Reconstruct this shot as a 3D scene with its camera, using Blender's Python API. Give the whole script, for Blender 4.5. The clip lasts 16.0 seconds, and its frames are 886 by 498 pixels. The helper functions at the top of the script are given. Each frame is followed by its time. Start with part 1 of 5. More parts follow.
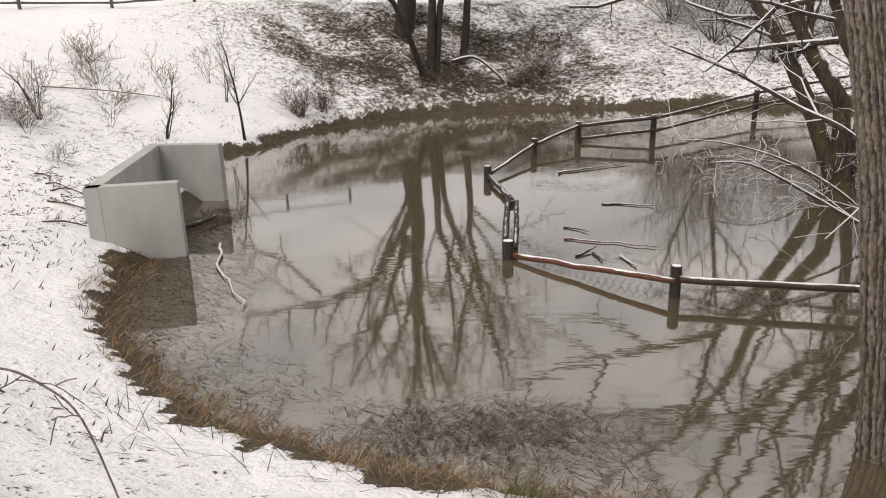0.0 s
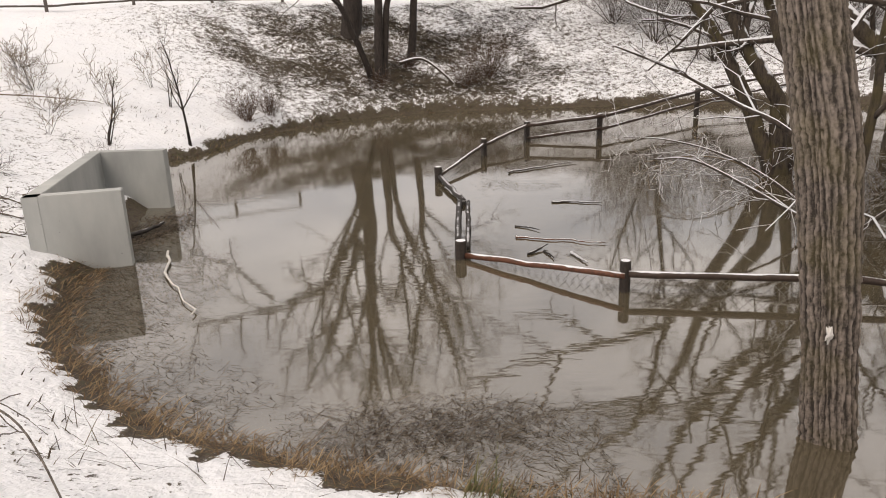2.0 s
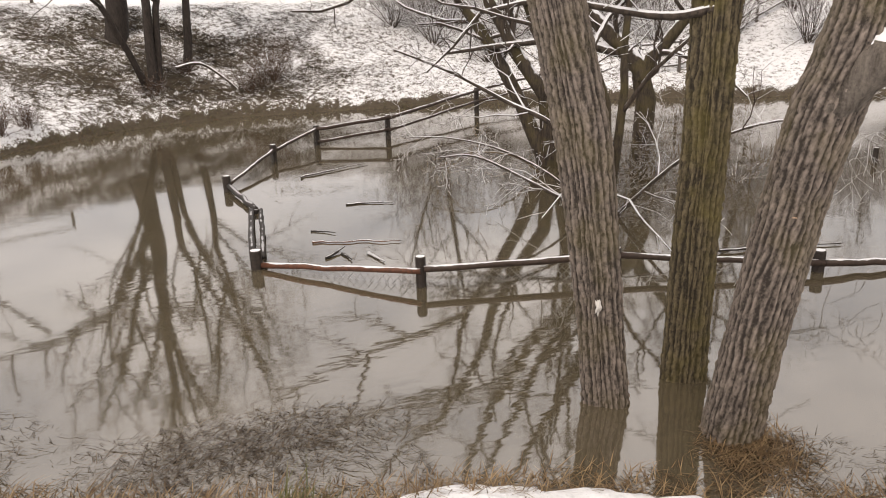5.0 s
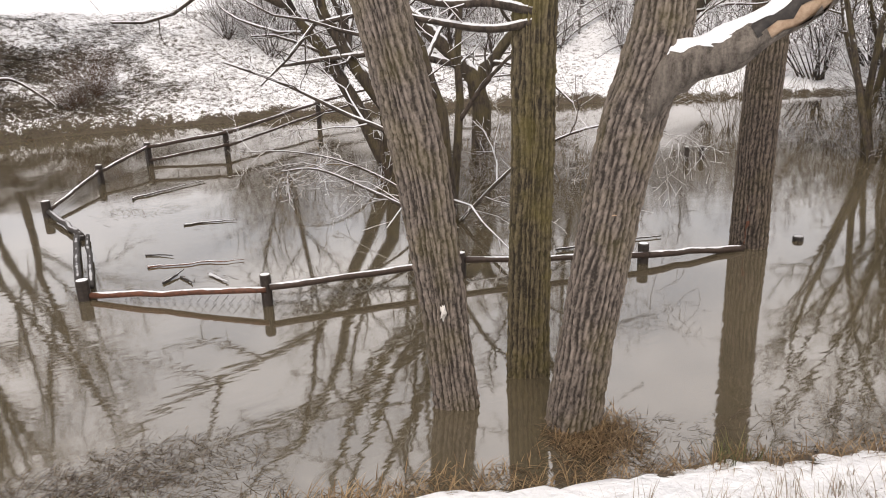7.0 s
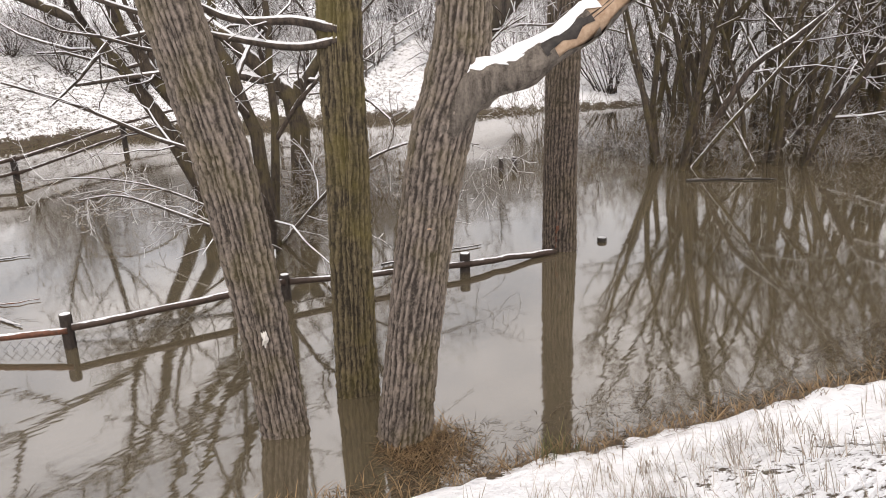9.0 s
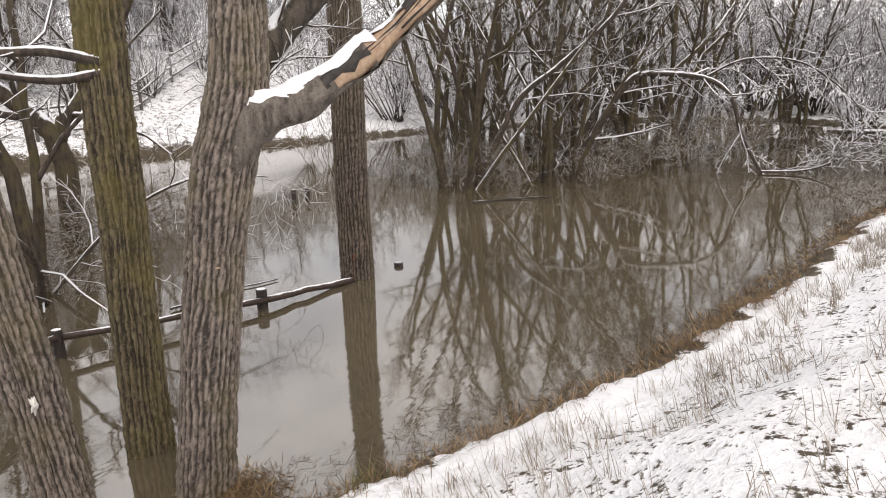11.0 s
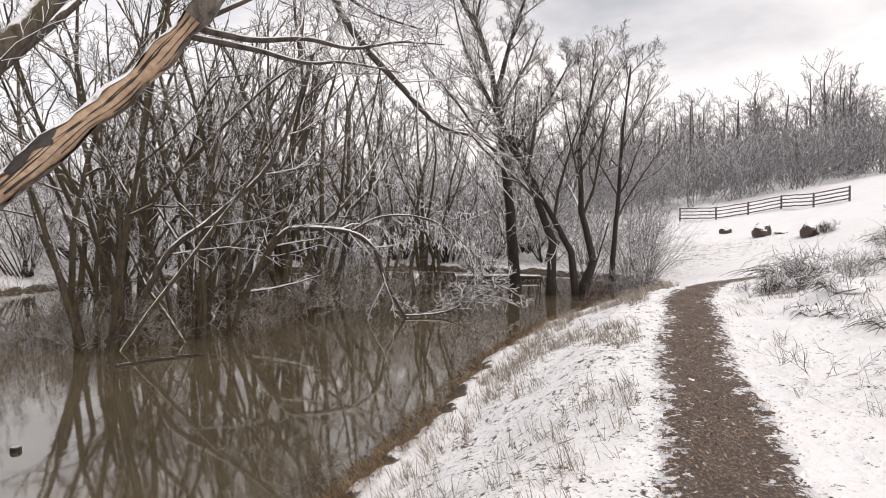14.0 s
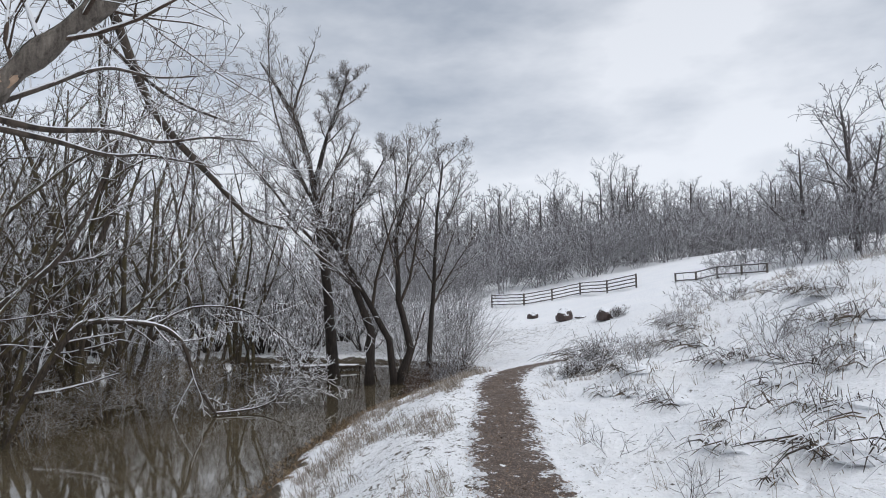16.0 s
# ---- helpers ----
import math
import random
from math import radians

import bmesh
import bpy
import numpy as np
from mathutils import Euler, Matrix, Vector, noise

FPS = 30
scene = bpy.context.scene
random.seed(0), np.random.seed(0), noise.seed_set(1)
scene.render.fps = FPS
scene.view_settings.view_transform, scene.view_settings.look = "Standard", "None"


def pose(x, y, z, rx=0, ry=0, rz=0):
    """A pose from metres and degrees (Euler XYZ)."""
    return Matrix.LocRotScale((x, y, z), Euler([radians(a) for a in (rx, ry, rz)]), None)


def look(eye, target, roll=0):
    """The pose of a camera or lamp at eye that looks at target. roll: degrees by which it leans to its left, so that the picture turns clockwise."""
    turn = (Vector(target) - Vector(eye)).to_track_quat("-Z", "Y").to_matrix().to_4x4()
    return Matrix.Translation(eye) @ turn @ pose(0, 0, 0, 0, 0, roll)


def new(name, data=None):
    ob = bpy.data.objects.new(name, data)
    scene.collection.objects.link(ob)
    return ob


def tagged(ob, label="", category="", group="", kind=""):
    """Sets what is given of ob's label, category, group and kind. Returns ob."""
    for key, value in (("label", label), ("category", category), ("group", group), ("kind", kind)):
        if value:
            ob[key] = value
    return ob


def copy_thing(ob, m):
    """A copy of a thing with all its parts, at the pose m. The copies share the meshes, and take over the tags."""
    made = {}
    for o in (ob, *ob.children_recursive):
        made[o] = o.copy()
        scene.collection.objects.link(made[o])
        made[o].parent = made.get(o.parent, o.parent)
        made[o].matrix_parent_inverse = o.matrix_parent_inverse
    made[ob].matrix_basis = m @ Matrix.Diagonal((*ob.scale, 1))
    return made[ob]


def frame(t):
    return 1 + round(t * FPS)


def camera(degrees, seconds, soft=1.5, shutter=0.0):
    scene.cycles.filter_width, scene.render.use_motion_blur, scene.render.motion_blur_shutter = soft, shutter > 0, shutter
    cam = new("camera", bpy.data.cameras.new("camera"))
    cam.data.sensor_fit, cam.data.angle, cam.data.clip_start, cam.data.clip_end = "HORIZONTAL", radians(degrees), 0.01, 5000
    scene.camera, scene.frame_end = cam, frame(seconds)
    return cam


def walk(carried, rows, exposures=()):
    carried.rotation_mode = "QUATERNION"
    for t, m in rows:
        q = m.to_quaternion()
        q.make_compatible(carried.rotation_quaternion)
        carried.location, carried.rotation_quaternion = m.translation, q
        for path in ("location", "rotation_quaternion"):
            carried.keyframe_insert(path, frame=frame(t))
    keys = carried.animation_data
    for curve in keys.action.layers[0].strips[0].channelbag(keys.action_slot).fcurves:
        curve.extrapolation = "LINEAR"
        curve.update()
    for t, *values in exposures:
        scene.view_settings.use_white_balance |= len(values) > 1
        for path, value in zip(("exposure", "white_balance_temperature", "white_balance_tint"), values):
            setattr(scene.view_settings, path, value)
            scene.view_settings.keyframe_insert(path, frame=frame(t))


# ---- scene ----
cam = camera(63.6, 16.0, soft=1.0)
PATH = [
    (0, (0.069, 0.872, 2.431), (-0.016, 2.783, 1.846), -1.4),
    (0.5, (0.065, 0.875, 2.427), (-0.01, 2.786, 1.841), -1.4),
    (1, (0.067, 0.869, 2.427), (0.013, 2.78, 1.84), -1.6),
    (1.5, (0.063, 0.869, 2.422), (0.048, 2.781, 1.837), -1.7),
    (2, (0.067, 0.858, 2.428), (0.114, 2.77, 1.844), -1.8),
    (2.5, (0.074, 0.853, 2.43), (0.199, 2.761, 1.846), -1.7),
    (3, (0.079, 0.846, 2.431), (0.291, 2.747, 1.845), -1.6),
    (3.5, (0.089, 0.839, 2.433), (0.389, 2.727, 1.844), -1.5),
    (4, (0.087, 0.825, 2.441), (0.479, 2.695, 1.849), -1.6),
    (6.3, (0.173, 0.809, 2.442), (1.011, 2.527, 1.854), -2.0),
    (6.5, (0.176, 0.805, 2.443), (1.051, 2.506, 1.857), -2.0),
    (7, (0.185, 0.792, 2.444), (1.145, 2.448, 1.865), -1.9),
    (7.5, (0.204, 0.788, 2.44), (1.247, 2.396, 1.868), -1.8),
    (8, (0.216, 0.779, 2.445), (1.349, 2.326, 1.878), -1.8),
    (8.5, (0.237, 0.775, 2.448), (1.469, 2.247, 1.887), -1.8),
    (9, (0.258, 0.764, 2.449), (1.597, 2.144, 1.898), -1.7),
    (9.2, (0.289, 0.764, 2.45), (1.665, 2.107, 1.898), -1.9),
    (11.3, (0.278, 0.712, 2.46), (2.005, 1.603, 1.987), -1.8),
    (11.5, (0.297, 0.69, 2.45), (2.046, 1.543, 1.989), -1.9),
    (12, (0.303, 0.671, 2.453), (2.115, 1.406, 2.031), -2.0),
    (12.5, (0.315, 0.64, 2.467), (2.185, 1.246, 2.099), -2.0),
    (13, (0.302, 0.609, 2.485), (2.229, 1.059, 2.192), -1.7),
    (13.5, (0.292, 0.571, 2.529), (2.263, 0.843, 2.327), -1.2),
    (14, (0.269, 0.552, 2.565), (2.264, 0.641, 2.458), -0.8),
    (14.5, (0.261, 0.529, 2.601), (2.259, 0.439, 2.586), -0.6),
    (15, (0.228, 0.518, 2.621), (2.213, 0.276, 2.68), -0.6),
    (15.5, (0.206, 0.52, 2.627), (2.172, 0.171, 2.731), -0.9),
    (16, (0.195, 0.515, 2.621), (2.148, 0.102, 2.748), -1.3),
]
walk(cam, [(t, look(eye, target, roll)) for t, eye, target, roll in PATH],
     [(0, -0.08, 7150, 15), (4, 0.06, 7450, 16), (7, 0.32, 7000, 15), (9, 0.36, 6950, 15), (12, 0.2, 6850, 14), (13.2, 0.1, 7050, 16), (14.5, -0.12, 6780, 14), (15.3, -0.34, 6250, 11), (16, -0.38, 6100, 10)])

# ---- world, sun ----
world = bpy.data.worlds.new("world")
scene.world = world
world.use_nodes = True
wn, wl = world.node_tree.nodes, world.node_tree.links
wn.clear()
w_out, w_bg, w_sky = wn.new("ShaderNodeOutputWorld"), wn.new("ShaderNodeBackground"), wn.new("ShaderNodeTexSky")
w_sky.sky_type, w_sky.sun_disc = "NISHITA", False
w_sky.sun_elevation, w_sky.sun_rotation = radians(54), radians(214)
w_co, w_map, w_n1, w_n2 = wn.new("ShaderNodeTexCoord"), wn.new("ShaderNodeMapping"), wn.new("ShaderNodeTexNoise"), wn.new("ShaderNodeValToRGB")
w_map.inputs["Scale"].default_value = (1.0, 1.0, 2.6)
w_map.inputs["Location"].default_value = (0.3, 1.7, 0.2)
w_n1.inputs["Scale"].default_value, w_n1.inputs["Detail"].default_value, w_n1.inputs["Roughness"].default_value = 1.9, 6, 0.55
w_n2.color_ramp.elements[0].position, w_n2.color_ramp.elements[0].color = 0.36, (4.6, 4.95, 5.5, 1)
w_n2.color_ramp.elements[1].position, w_n2.color_ramp.elements[1].color = 0.60, (9.1, 9.1, 9.2, 1)
w_mix = wn.new("ShaderNodeMix")
w_mix.data_type = "RGBA"
w_mix.inputs["Factor"].default_value = 0.93
wl.new(w_co.outputs["Generated"], w_map.inputs["Vector"])
wl.new(w_map.outputs["Vector"], w_n1.inputs["Vector"])
wl.new(w_n1.outputs["Fac"], w_n2.inputs["Fac"])
wl.new(w_sky.outputs["Color"], w_mix.inputs[6])
wl.new(w_n2.outputs["Color"], w_mix.inputs[7])
w_sep, w_alt, w_dim = wn.new("ShaderNodeSeparateXYZ"), wn.new("ShaderNodeMapRange"), wn.new("ShaderNodeMix")
w_alt.inputs["From Min"].default_value, w_alt.inputs["From Max"].default_value = 0.12, 0.75
w_alt.inputs["To Min"].default_value, w_alt.inputs["To Max"].default_value = 1.06, 0.80
w_dim.data_type, w_dim.blend_type = "RGBA", "MULTIPLY"
w_dim.inputs["Factor"].default_value = 1.0
wl.new(w_co.outputs["Generated"], w_sep.inputs[0])
wl.new(w_sep.outputs["Z"], w_alt.inputs["Value"])
wl.new(w_mix.outputs[2], w_dim.inputs[6])
w_north, w_both = wn.new("ShaderNodeMapRange"), wn.new("ShaderNodeMath")
w_north.inputs["From Min"].default_value, w_north.inputs["From Max"].default_value = 0.0, 0.9
w_north.inputs["To Min"].default_value, w_north.inputs["To Max"].default_value = 0.96, 1.32
w_both.operation = "MULTIPLY"
wl.new(w_sep.outputs["Y"], w_north.inputs["Value"])
wl.new(w_alt.outputs["Result"], w_both.inputs[0])
wl.new(w_north.outputs["Result"], w_both.inputs[1])
wl.new(w_both.outputs[0], w_dim.inputs[7])
wl.new(w_dim.outputs[2], w_bg.inputs["Color"])
w_bg.inputs["Strength"].default_value = 0.13
wl.new(w_bg.outputs["Background"], w_out.inputs["Surface"])
sun_data = bpy.data.lights.new("sun", "SUN")
sun_data.energy, sun_data.angle, sun_data.color = 1.7, radians(30), (1.0, 0.95, 0.9)
sun = new("sun", sun_data)
sun.matrix_world = look((-15, -22, 37), (0, 0, 0))


# ---- materials ----
class Mat:
    """A small builder of node materials in world-size coordinates."""

    def __init__(self, name, rough=0.8, metal=0.0, coords="Object"):
        self.m = bpy.data.materials.new(name)
        self.m.use_nodes = True
        self.n, self.l = self.m.node_tree.nodes, self.m.node_tree.links
        self.b = self.n["Principled BSDF"]
        self.b.inputs["Roughness"].default_value, self.b.inputs["Metallic"].default_value = rough, metal
        self.co = self.n.new("ShaderNodeTexCoord").outputs[coords]

    def scaled(self, x, y, z):
        mp = self.n.new("ShaderNodeMapping")
        mp.inputs["Scale"].default_value = (x, y, z)
        self.l.new(self.co, mp.inputs["Vector"])
        return mp.outputs["Vector"]

    def noise(self, scale, detail=4, rough=0.55, vec=None):
        t = self.n.new("ShaderNodeTexNoise")
        t.inputs["Scale"].default_value, t.inputs["Detail"].default_value, t.inputs["Roughness"].default_value = scale, detail, rough
        self.l.new(vec or self.co, t.inputs["Vector"])
        return t.outputs["Fac"]

    def voronoi(self, scale, vec=None, feature="DISTANCE_TO_EDGE"):
        t = self.n.new("ShaderNodeTexVoronoi")
        t.feature = feature
        t.inputs["Scale"].default_value = scale
        self.l.new(vec or self.co, t.inputs["Vector"])
        return t.outputs["Distance"]

    def ramp(self, fac, *stops):
        r = self.n.new("ShaderNodeValToRGB")
        e = r.color_ramp.elements
        while len(e) < len(stops):
            e.new(0.5)
        for el, (p, c) in zip(e, stops):
            el.position, el.color = p, (*c, 1) if not isinstance(c, (int, float)) else (c, c, c, 1)
        self.l.new(fac, r.inputs["Fac"])
        return r.outputs["Color"]

    def mix(self, fac, a, b, blend="MIX"):
        m = self.n.new("ShaderNodeMix")
        m.data_type, m.blend_type = "RGBA", blend
        for sock, v in ((m.inputs["Factor"], fac), (m.inputs[6], a), (m.inputs[7], b)):
            if isinstance(v, (int, float)):
                sock.default_value = v
            elif isinstance(v, tuple):
                sock.default_value = (*v, 1)
            else:
                self.l.new(v, sock)
        return m.outputs[2]

    def math(self, op, a, b=0.0, clamp=False):
        m = self.n.new("ShaderNodeMath")
        m.operation, m.use_clamp = op, clamp
        for sock, v in zip(m.inputs, (a, b)):
            if isinstance(v, (int, float)):
                sock.default_value = v
            else:
                self.l.new(v, sock)
        return m.outputs[0]

    def attr(self, name):
        a = self.n.new("ShaderNodeAttribute")
        a.attribute_name = name
        return a.outputs["Fac"]

    def up(self):
        """How far the surface faces upward, -1 to 1."""
        g, x = self.n.new("ShaderNodeNewGeometry"), self.n.new("ShaderNodeSeparateXYZ")
        self.l.new(g.outputs["Normal"], x.inputs[0])
        return x.outputs["Z"]

    def island(self):
        return self.n.new("ShaderNodeNewGeometry").outputs["Random Per Island"]

    def color(self, c):
        self.l.new(c, self.b.inputs["Base Color"]) if not isinstance(c, tuple) else None
        if isinstance(c, tuple):
            self.b.inputs["Base Color"].default_value = (*c, 1)
        return self

    def rough(self, r):
        self.l.new(r, self.b.inputs["Roughness"])
        return self

    def bump(self, height, strength=0.4, distance=0.02):
        b = self.n.new("ShaderNodeBump")
        b.inputs["Strength"].default_value, b.inputs["Distance"].default_value = strength, distance
        self.l.new(height, b.inputs["Height"])
        self.l.new(b.outputs["Normal"], self.b.inputs["Normal"])
        return self


SNOW = (0.86, 0.875, 0.90)


def ground_material():
    m = Mat("snowy_ground", 0.75)
    fine, mid, big = m.noise(26, 5, 0.6), m.noise(7, 4), m.noise(0.9, 3)
    grass = m.ramp(m.noise(16, 6, 0.7), (0.3, (0.022, 0.016, 0.011)), (0.5, (0.085, 0.062, 0.04)), (0.62, (0.075, 0.07, 0.034)), (0.8, (0.18, 0.135, 0.085)))
    snow = m.ramp(big, (0.3, (0.86, 0.875, 0.90)), (0.7, (0.92, 0.925, 0.935)))
    cover = m.math("ADD", m.attr("bare"), m.math("MULTIPLY", m.math("SUBTRACT", m.math("ADD", m.math("MULTIPLY", fine, 0.5), m.math("ADD", m.math("MULTIPLY", mid, 0.35), m.math("MULTIPLY", m.noise(2.3, 4), 0.15))), 0.5), 2.2))
    mask = m.ramp(cover, (0.46, 0.0), (0.56, 1.0))
    m.color(m.mix(mask, snow, grass))
    m.bump(m.math("ADD", m.math("MULTIPLY", fine, 0.5), m.math("MULTIPLY", mid, 1.6)), 0.75, 0.056)
    return m.m


def path_material():
    m = Mat("muddy_path", 0.7)
    grit, patch = m.noise(60, 6, 0.7), m.noise(5, 5, 0.65)
    mud = m.ramp(grit, (0.3, (0.04, 0.028, 0.022)), (0.52, (0.115, 0.083, 0.066)), (0.78, (0.23, 0.175, 0.14)))
    leaves = m.ramp(m.noise(30, 3, 0.7, m.scaled(1, 1.6, 1)), (0.54, 0.0), (0.6, 1.0))
    c = m.mix(m.math("MULTIPLY", leaves, 0.8), mud, (0.34, 0.25, 0.18))
    cover = m.math("ADD", m.attr("edge"), m.math("MULTIPLY", m.math("SUBTRACT", m.math("ADD", m.math("MULTIPLY", patch, 0.5), m.math("MULTIPLY", m.noise(18, 4, 0.7), 0.5)), 0.5), 3.4))
    c = m.mix(m.ramp(cover, (0.47, 0.0), (0.60, 1.0)), c, SNOW)
    m.color(c).bump(m.math("ADD", grit, patch), 0.8, 0.04)
    return m.m


def water_material():
    m = Mat("muddy_water", 0.045)
    m.b.inputs["IOR"].default_value = 2.6
    c = m.ramp(m.noise(0.35, 4, 0.6), (0.35, (0.084, 0.069, 0.044)), (0.65, (0.110, 0.090, 0.058)))
    m.color(c)
    rip = m.math("ADD", m.noise(5, 2, 0.5, m.scaled(0.7, 1.6, 1)), m.math("MULTIPLY", m.noise(1.1, 2), 1.5))
    patch = m.ramp(m.noise(0.22, 2), (0.42, 0.35), (0.62, 1.6))
    m.bump(m.math("MULTIPLY", rip, patch), 0.045, 0.02)
    return m.m


def bark_material(name, dark, light, snow=0.0, moss=0.0, grain=1.0, edge=0.42, contrast=0.5, relief=False):
    """Furrowed bark with an optional share of green moss and of snow lying on what faces upward."""
    m = Mat(name, 0.85)
    long = m.scaled(22 * grain, 22 * grain, 4.5 * grain)
    ridge, fine = m.noise(1.0, 5, 0.65, long), m.noise(70, 4, 0.6)
    base = m.math("ADD", m.math("MULTIPLY", ridge, 0.75), m.math("MULTIPLY", fine, 0.25))
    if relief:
        # Furrow shade put into the colour: low relief dark, raised ridges light.
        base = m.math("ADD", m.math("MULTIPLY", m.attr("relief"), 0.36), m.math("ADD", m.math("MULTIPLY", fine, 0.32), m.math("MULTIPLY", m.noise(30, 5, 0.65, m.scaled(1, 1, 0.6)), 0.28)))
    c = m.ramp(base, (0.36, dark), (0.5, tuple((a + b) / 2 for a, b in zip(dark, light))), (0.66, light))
    if moss:
        c = m.mix(m.math("MULTIPLY", m.ramp(m.noise(2.2, 4, 0.65), (0.45, 0.0), (0.6, 1.0)), moss), c, (0.15, 0.125, 0.03))
    if snow:
        cover = m.math("ADD", m.up(), m.math("MULTIPLY", m.math("SUBTRACT", m.noise(6, 3), 0.5), contrast))
        c = m.mix(m.math("MULTIPLY", m.ramp(cover, (edge, 0.0), (edge + 0.12, 1.0)), snow), c, SNOW)
    m.color(c).bump(m.math("ADD", ridge, m.math("MULTIPLY", fine, 0.3)), 0.8, 0.02)
    return m.m


def concrete_material():
    m = Mat("cast_concrete", 0.75)
    stain = m.noise(1.6, 5, 0.6, m.scaled(1, 1, 0.35))
    c = m.ramp(stain, (0.3, (0.31, 0.32, 0.31)), (0.55, (0.42, 0.43, 0.41)), (0.75, (0.50, 0.50, 0.47)))
    c = m.mix(m.ramp(m.voronoi(7, feature="F1"), (0.03, 0.8), (0.05, 0.0)), c, (0.06, 0.06, 0.06))
    m.color(c).bump(m.noise(45, 4), 0.12, 0.01)
    return m.m


def wood_material(name, dark, light, snow=0.0, edge=0.5):
    m = Mat(name, 0.65)
    c = m.ramp(m.noise(1.0, 5, 0.65, m.scaled(30, 30, 30)), (0.3, dark), (0.7, light))
    c = m.mix(m.math("MULTIPLY", m.noise(3, 3), 0.5), c, dark)
    if snow:
        cover = m.math("ADD", m.up(), m.math("MULTIPLY", m.math("SUBTRACT", m.noise(5, 4, 0.65), 0.5), 1.0))
        c = m.mix(m.math("MULTIPLY", m.ramp(cover, (edge, 0.0), (edge + 0.1, 1.0)), snow), c, SNOW)
    m.color(c).bump(m.noise(50, 4), 0.3, 0.01)
    return m.m


def blade_material(name, a, b, c):
    m = Mat(name, 0.8)
    m.color(m.ramp(m.island(), (0.0, a), (0.5, b), (1.0, c)))
    return m.m


M_GROUND, M_PATH, M_WATER, M_CONCRETE = ground_material(), path_material(), water_material(), concrete_material()
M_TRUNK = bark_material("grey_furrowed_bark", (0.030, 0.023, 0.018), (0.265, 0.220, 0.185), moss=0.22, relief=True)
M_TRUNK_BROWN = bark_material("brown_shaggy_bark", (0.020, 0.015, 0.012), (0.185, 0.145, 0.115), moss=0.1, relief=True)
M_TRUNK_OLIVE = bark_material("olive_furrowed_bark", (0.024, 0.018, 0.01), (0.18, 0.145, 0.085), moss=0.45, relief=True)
M_LIMB = bark_material("snowy_limb_bark", (0.020, 0.015, 0.012), (0.115, 0.088, 0.068), snow=1.0, edge=0.42, contrast=0.8)
M_WILLOW = bark_material("mossy_willow_bark", (0.016, 0.011, 0.008), (0.098, 0.075, 0.052), snow=1.0, moss=0.28, edge=0.46, contrast=0.8)
M_DARK_LIMB = bark_material("dark_rough_limb_bark", (0.014, 0.011, 0.009), (0.12, 0.098, 0.078), snow=0.9, moss=0.2, edge=0.62, contrast=1.2)
M_TWIG = bark_material("snowy_twig_bark", (0.026, 0.017, 0.012), (0.12, 0.08, 0.058), snow=0.92, edge=-0.12, contrast=1.4)
M_TWIG_BARE = bark_material("bare_twig_bark", (0.08, 0.055, 0.03), (0.26, 0.195, 0.115), snow=0.8, edge=0.55, contrast=1.0)
M_OLIVE_TWIG = bark_material("olive_brown_twigs", (0.060, 0.042, 0.022), (0.21, 0.155, 0.085), snow=0.8, edge=0.45, contrast=1.2)
# Frosted twigs, their base grey also paled to stand in for distance haze.
M_FAR_TWIG = bark_material("frosted_hazy_far_twigs", (0.10, 0.092, 0.095), (0.21, 0.195, 0.20), snow=0.6, edge=0.1, contrast=0.9)
M_RUST_TWIG = bark_material("rusty_dead_twigs", (0.030, 0.017, 0.010), (0.15, 0.085, 0.048), snow=0.6, edge=0.6, contrast=1.0)
M_FAR_TRUNK = bark_material("dark_far_bark", (0.011, 0.008, 0.006), (0.050, 0.037, 0.029), snow=0.8, edge=0.6)
# Bark lightened to grey: the haze over the far woods is in its colour.
M_WOODS = bark_material("haze_grey_woodland_bark", (0.045, 0.038, 0.038), (0.12, 0.105, 0.10), snow=0.6, edge=0.4)
M_LIMB_BARK = bark_material("torn_limb_bark", (0.04, 0.032, 0.025), (0.22, 0.19, 0.16))
M_BARE_WOOD = wood_material("bare_broken_wood", (0.30, 0.19, 0.115), (0.56, 0.42, 0.30))
M_POST = wood_material("dark_wet_post_wood", (0.015, 0.011, 0.009), (0.06, 0.045, 0.036), snow=1.0, edge=0.75)
M_RAIL = wood_material("wet_brown_rail_wood", (0.03, 0.020, 0.015), (0.09, 0.056, 0.04), snow=1.0, edge=0.80)
M_RAIL_RED = wood_material("reddish_rail_wood", (0.06, 0.028, 0.018), (0.22, 0.08, 0.04), snow=1.0, edge=0.74)
M_FENCE = wood_material("weathered_fence_wood", (0.06, 0.05, 0.042), (0.17, 0.145, 0.125), snow=1.0, edge=0.4)
M_WIRE = wood_material("galvanised_wire", (0.10, 0.10, 0.10), (0.22, 0.22, 0.22))
M_PIPE = wood_material("black_wet_wood", (0.012, 0.010, 0.009), (0.06, 0.05, 0.043), snow=0.5, edge=0.93)
M_SNOW = wood_material("loose_snow", (0.84, 0.855, 0.88), (0.90, 0.905, 0.92))
M_STRAW = blade_material("dead_straw", (0.06, 0.036, 0.018), (0.18, 0.11, 0.05), (0.34, 0.24, 0.13))
M_DEBRIS = blade_material("wet_debris", (0.025, 0.017, 0.011), (0.06, 0.042, 0.027), (0.15, 0.11, 0.07))
M_GREEN = blade_material("green_grass", (0.045, 0.05, 0.015), (0.09, 0.095, 0.03), (0.17, 0.15, 0.06))
M_WEED = blade_material("grey_dry_weed", (0.20, 0.15, 0.10), (0.34, 0.29, 0.235), (0.60, 0.57, 0.54))
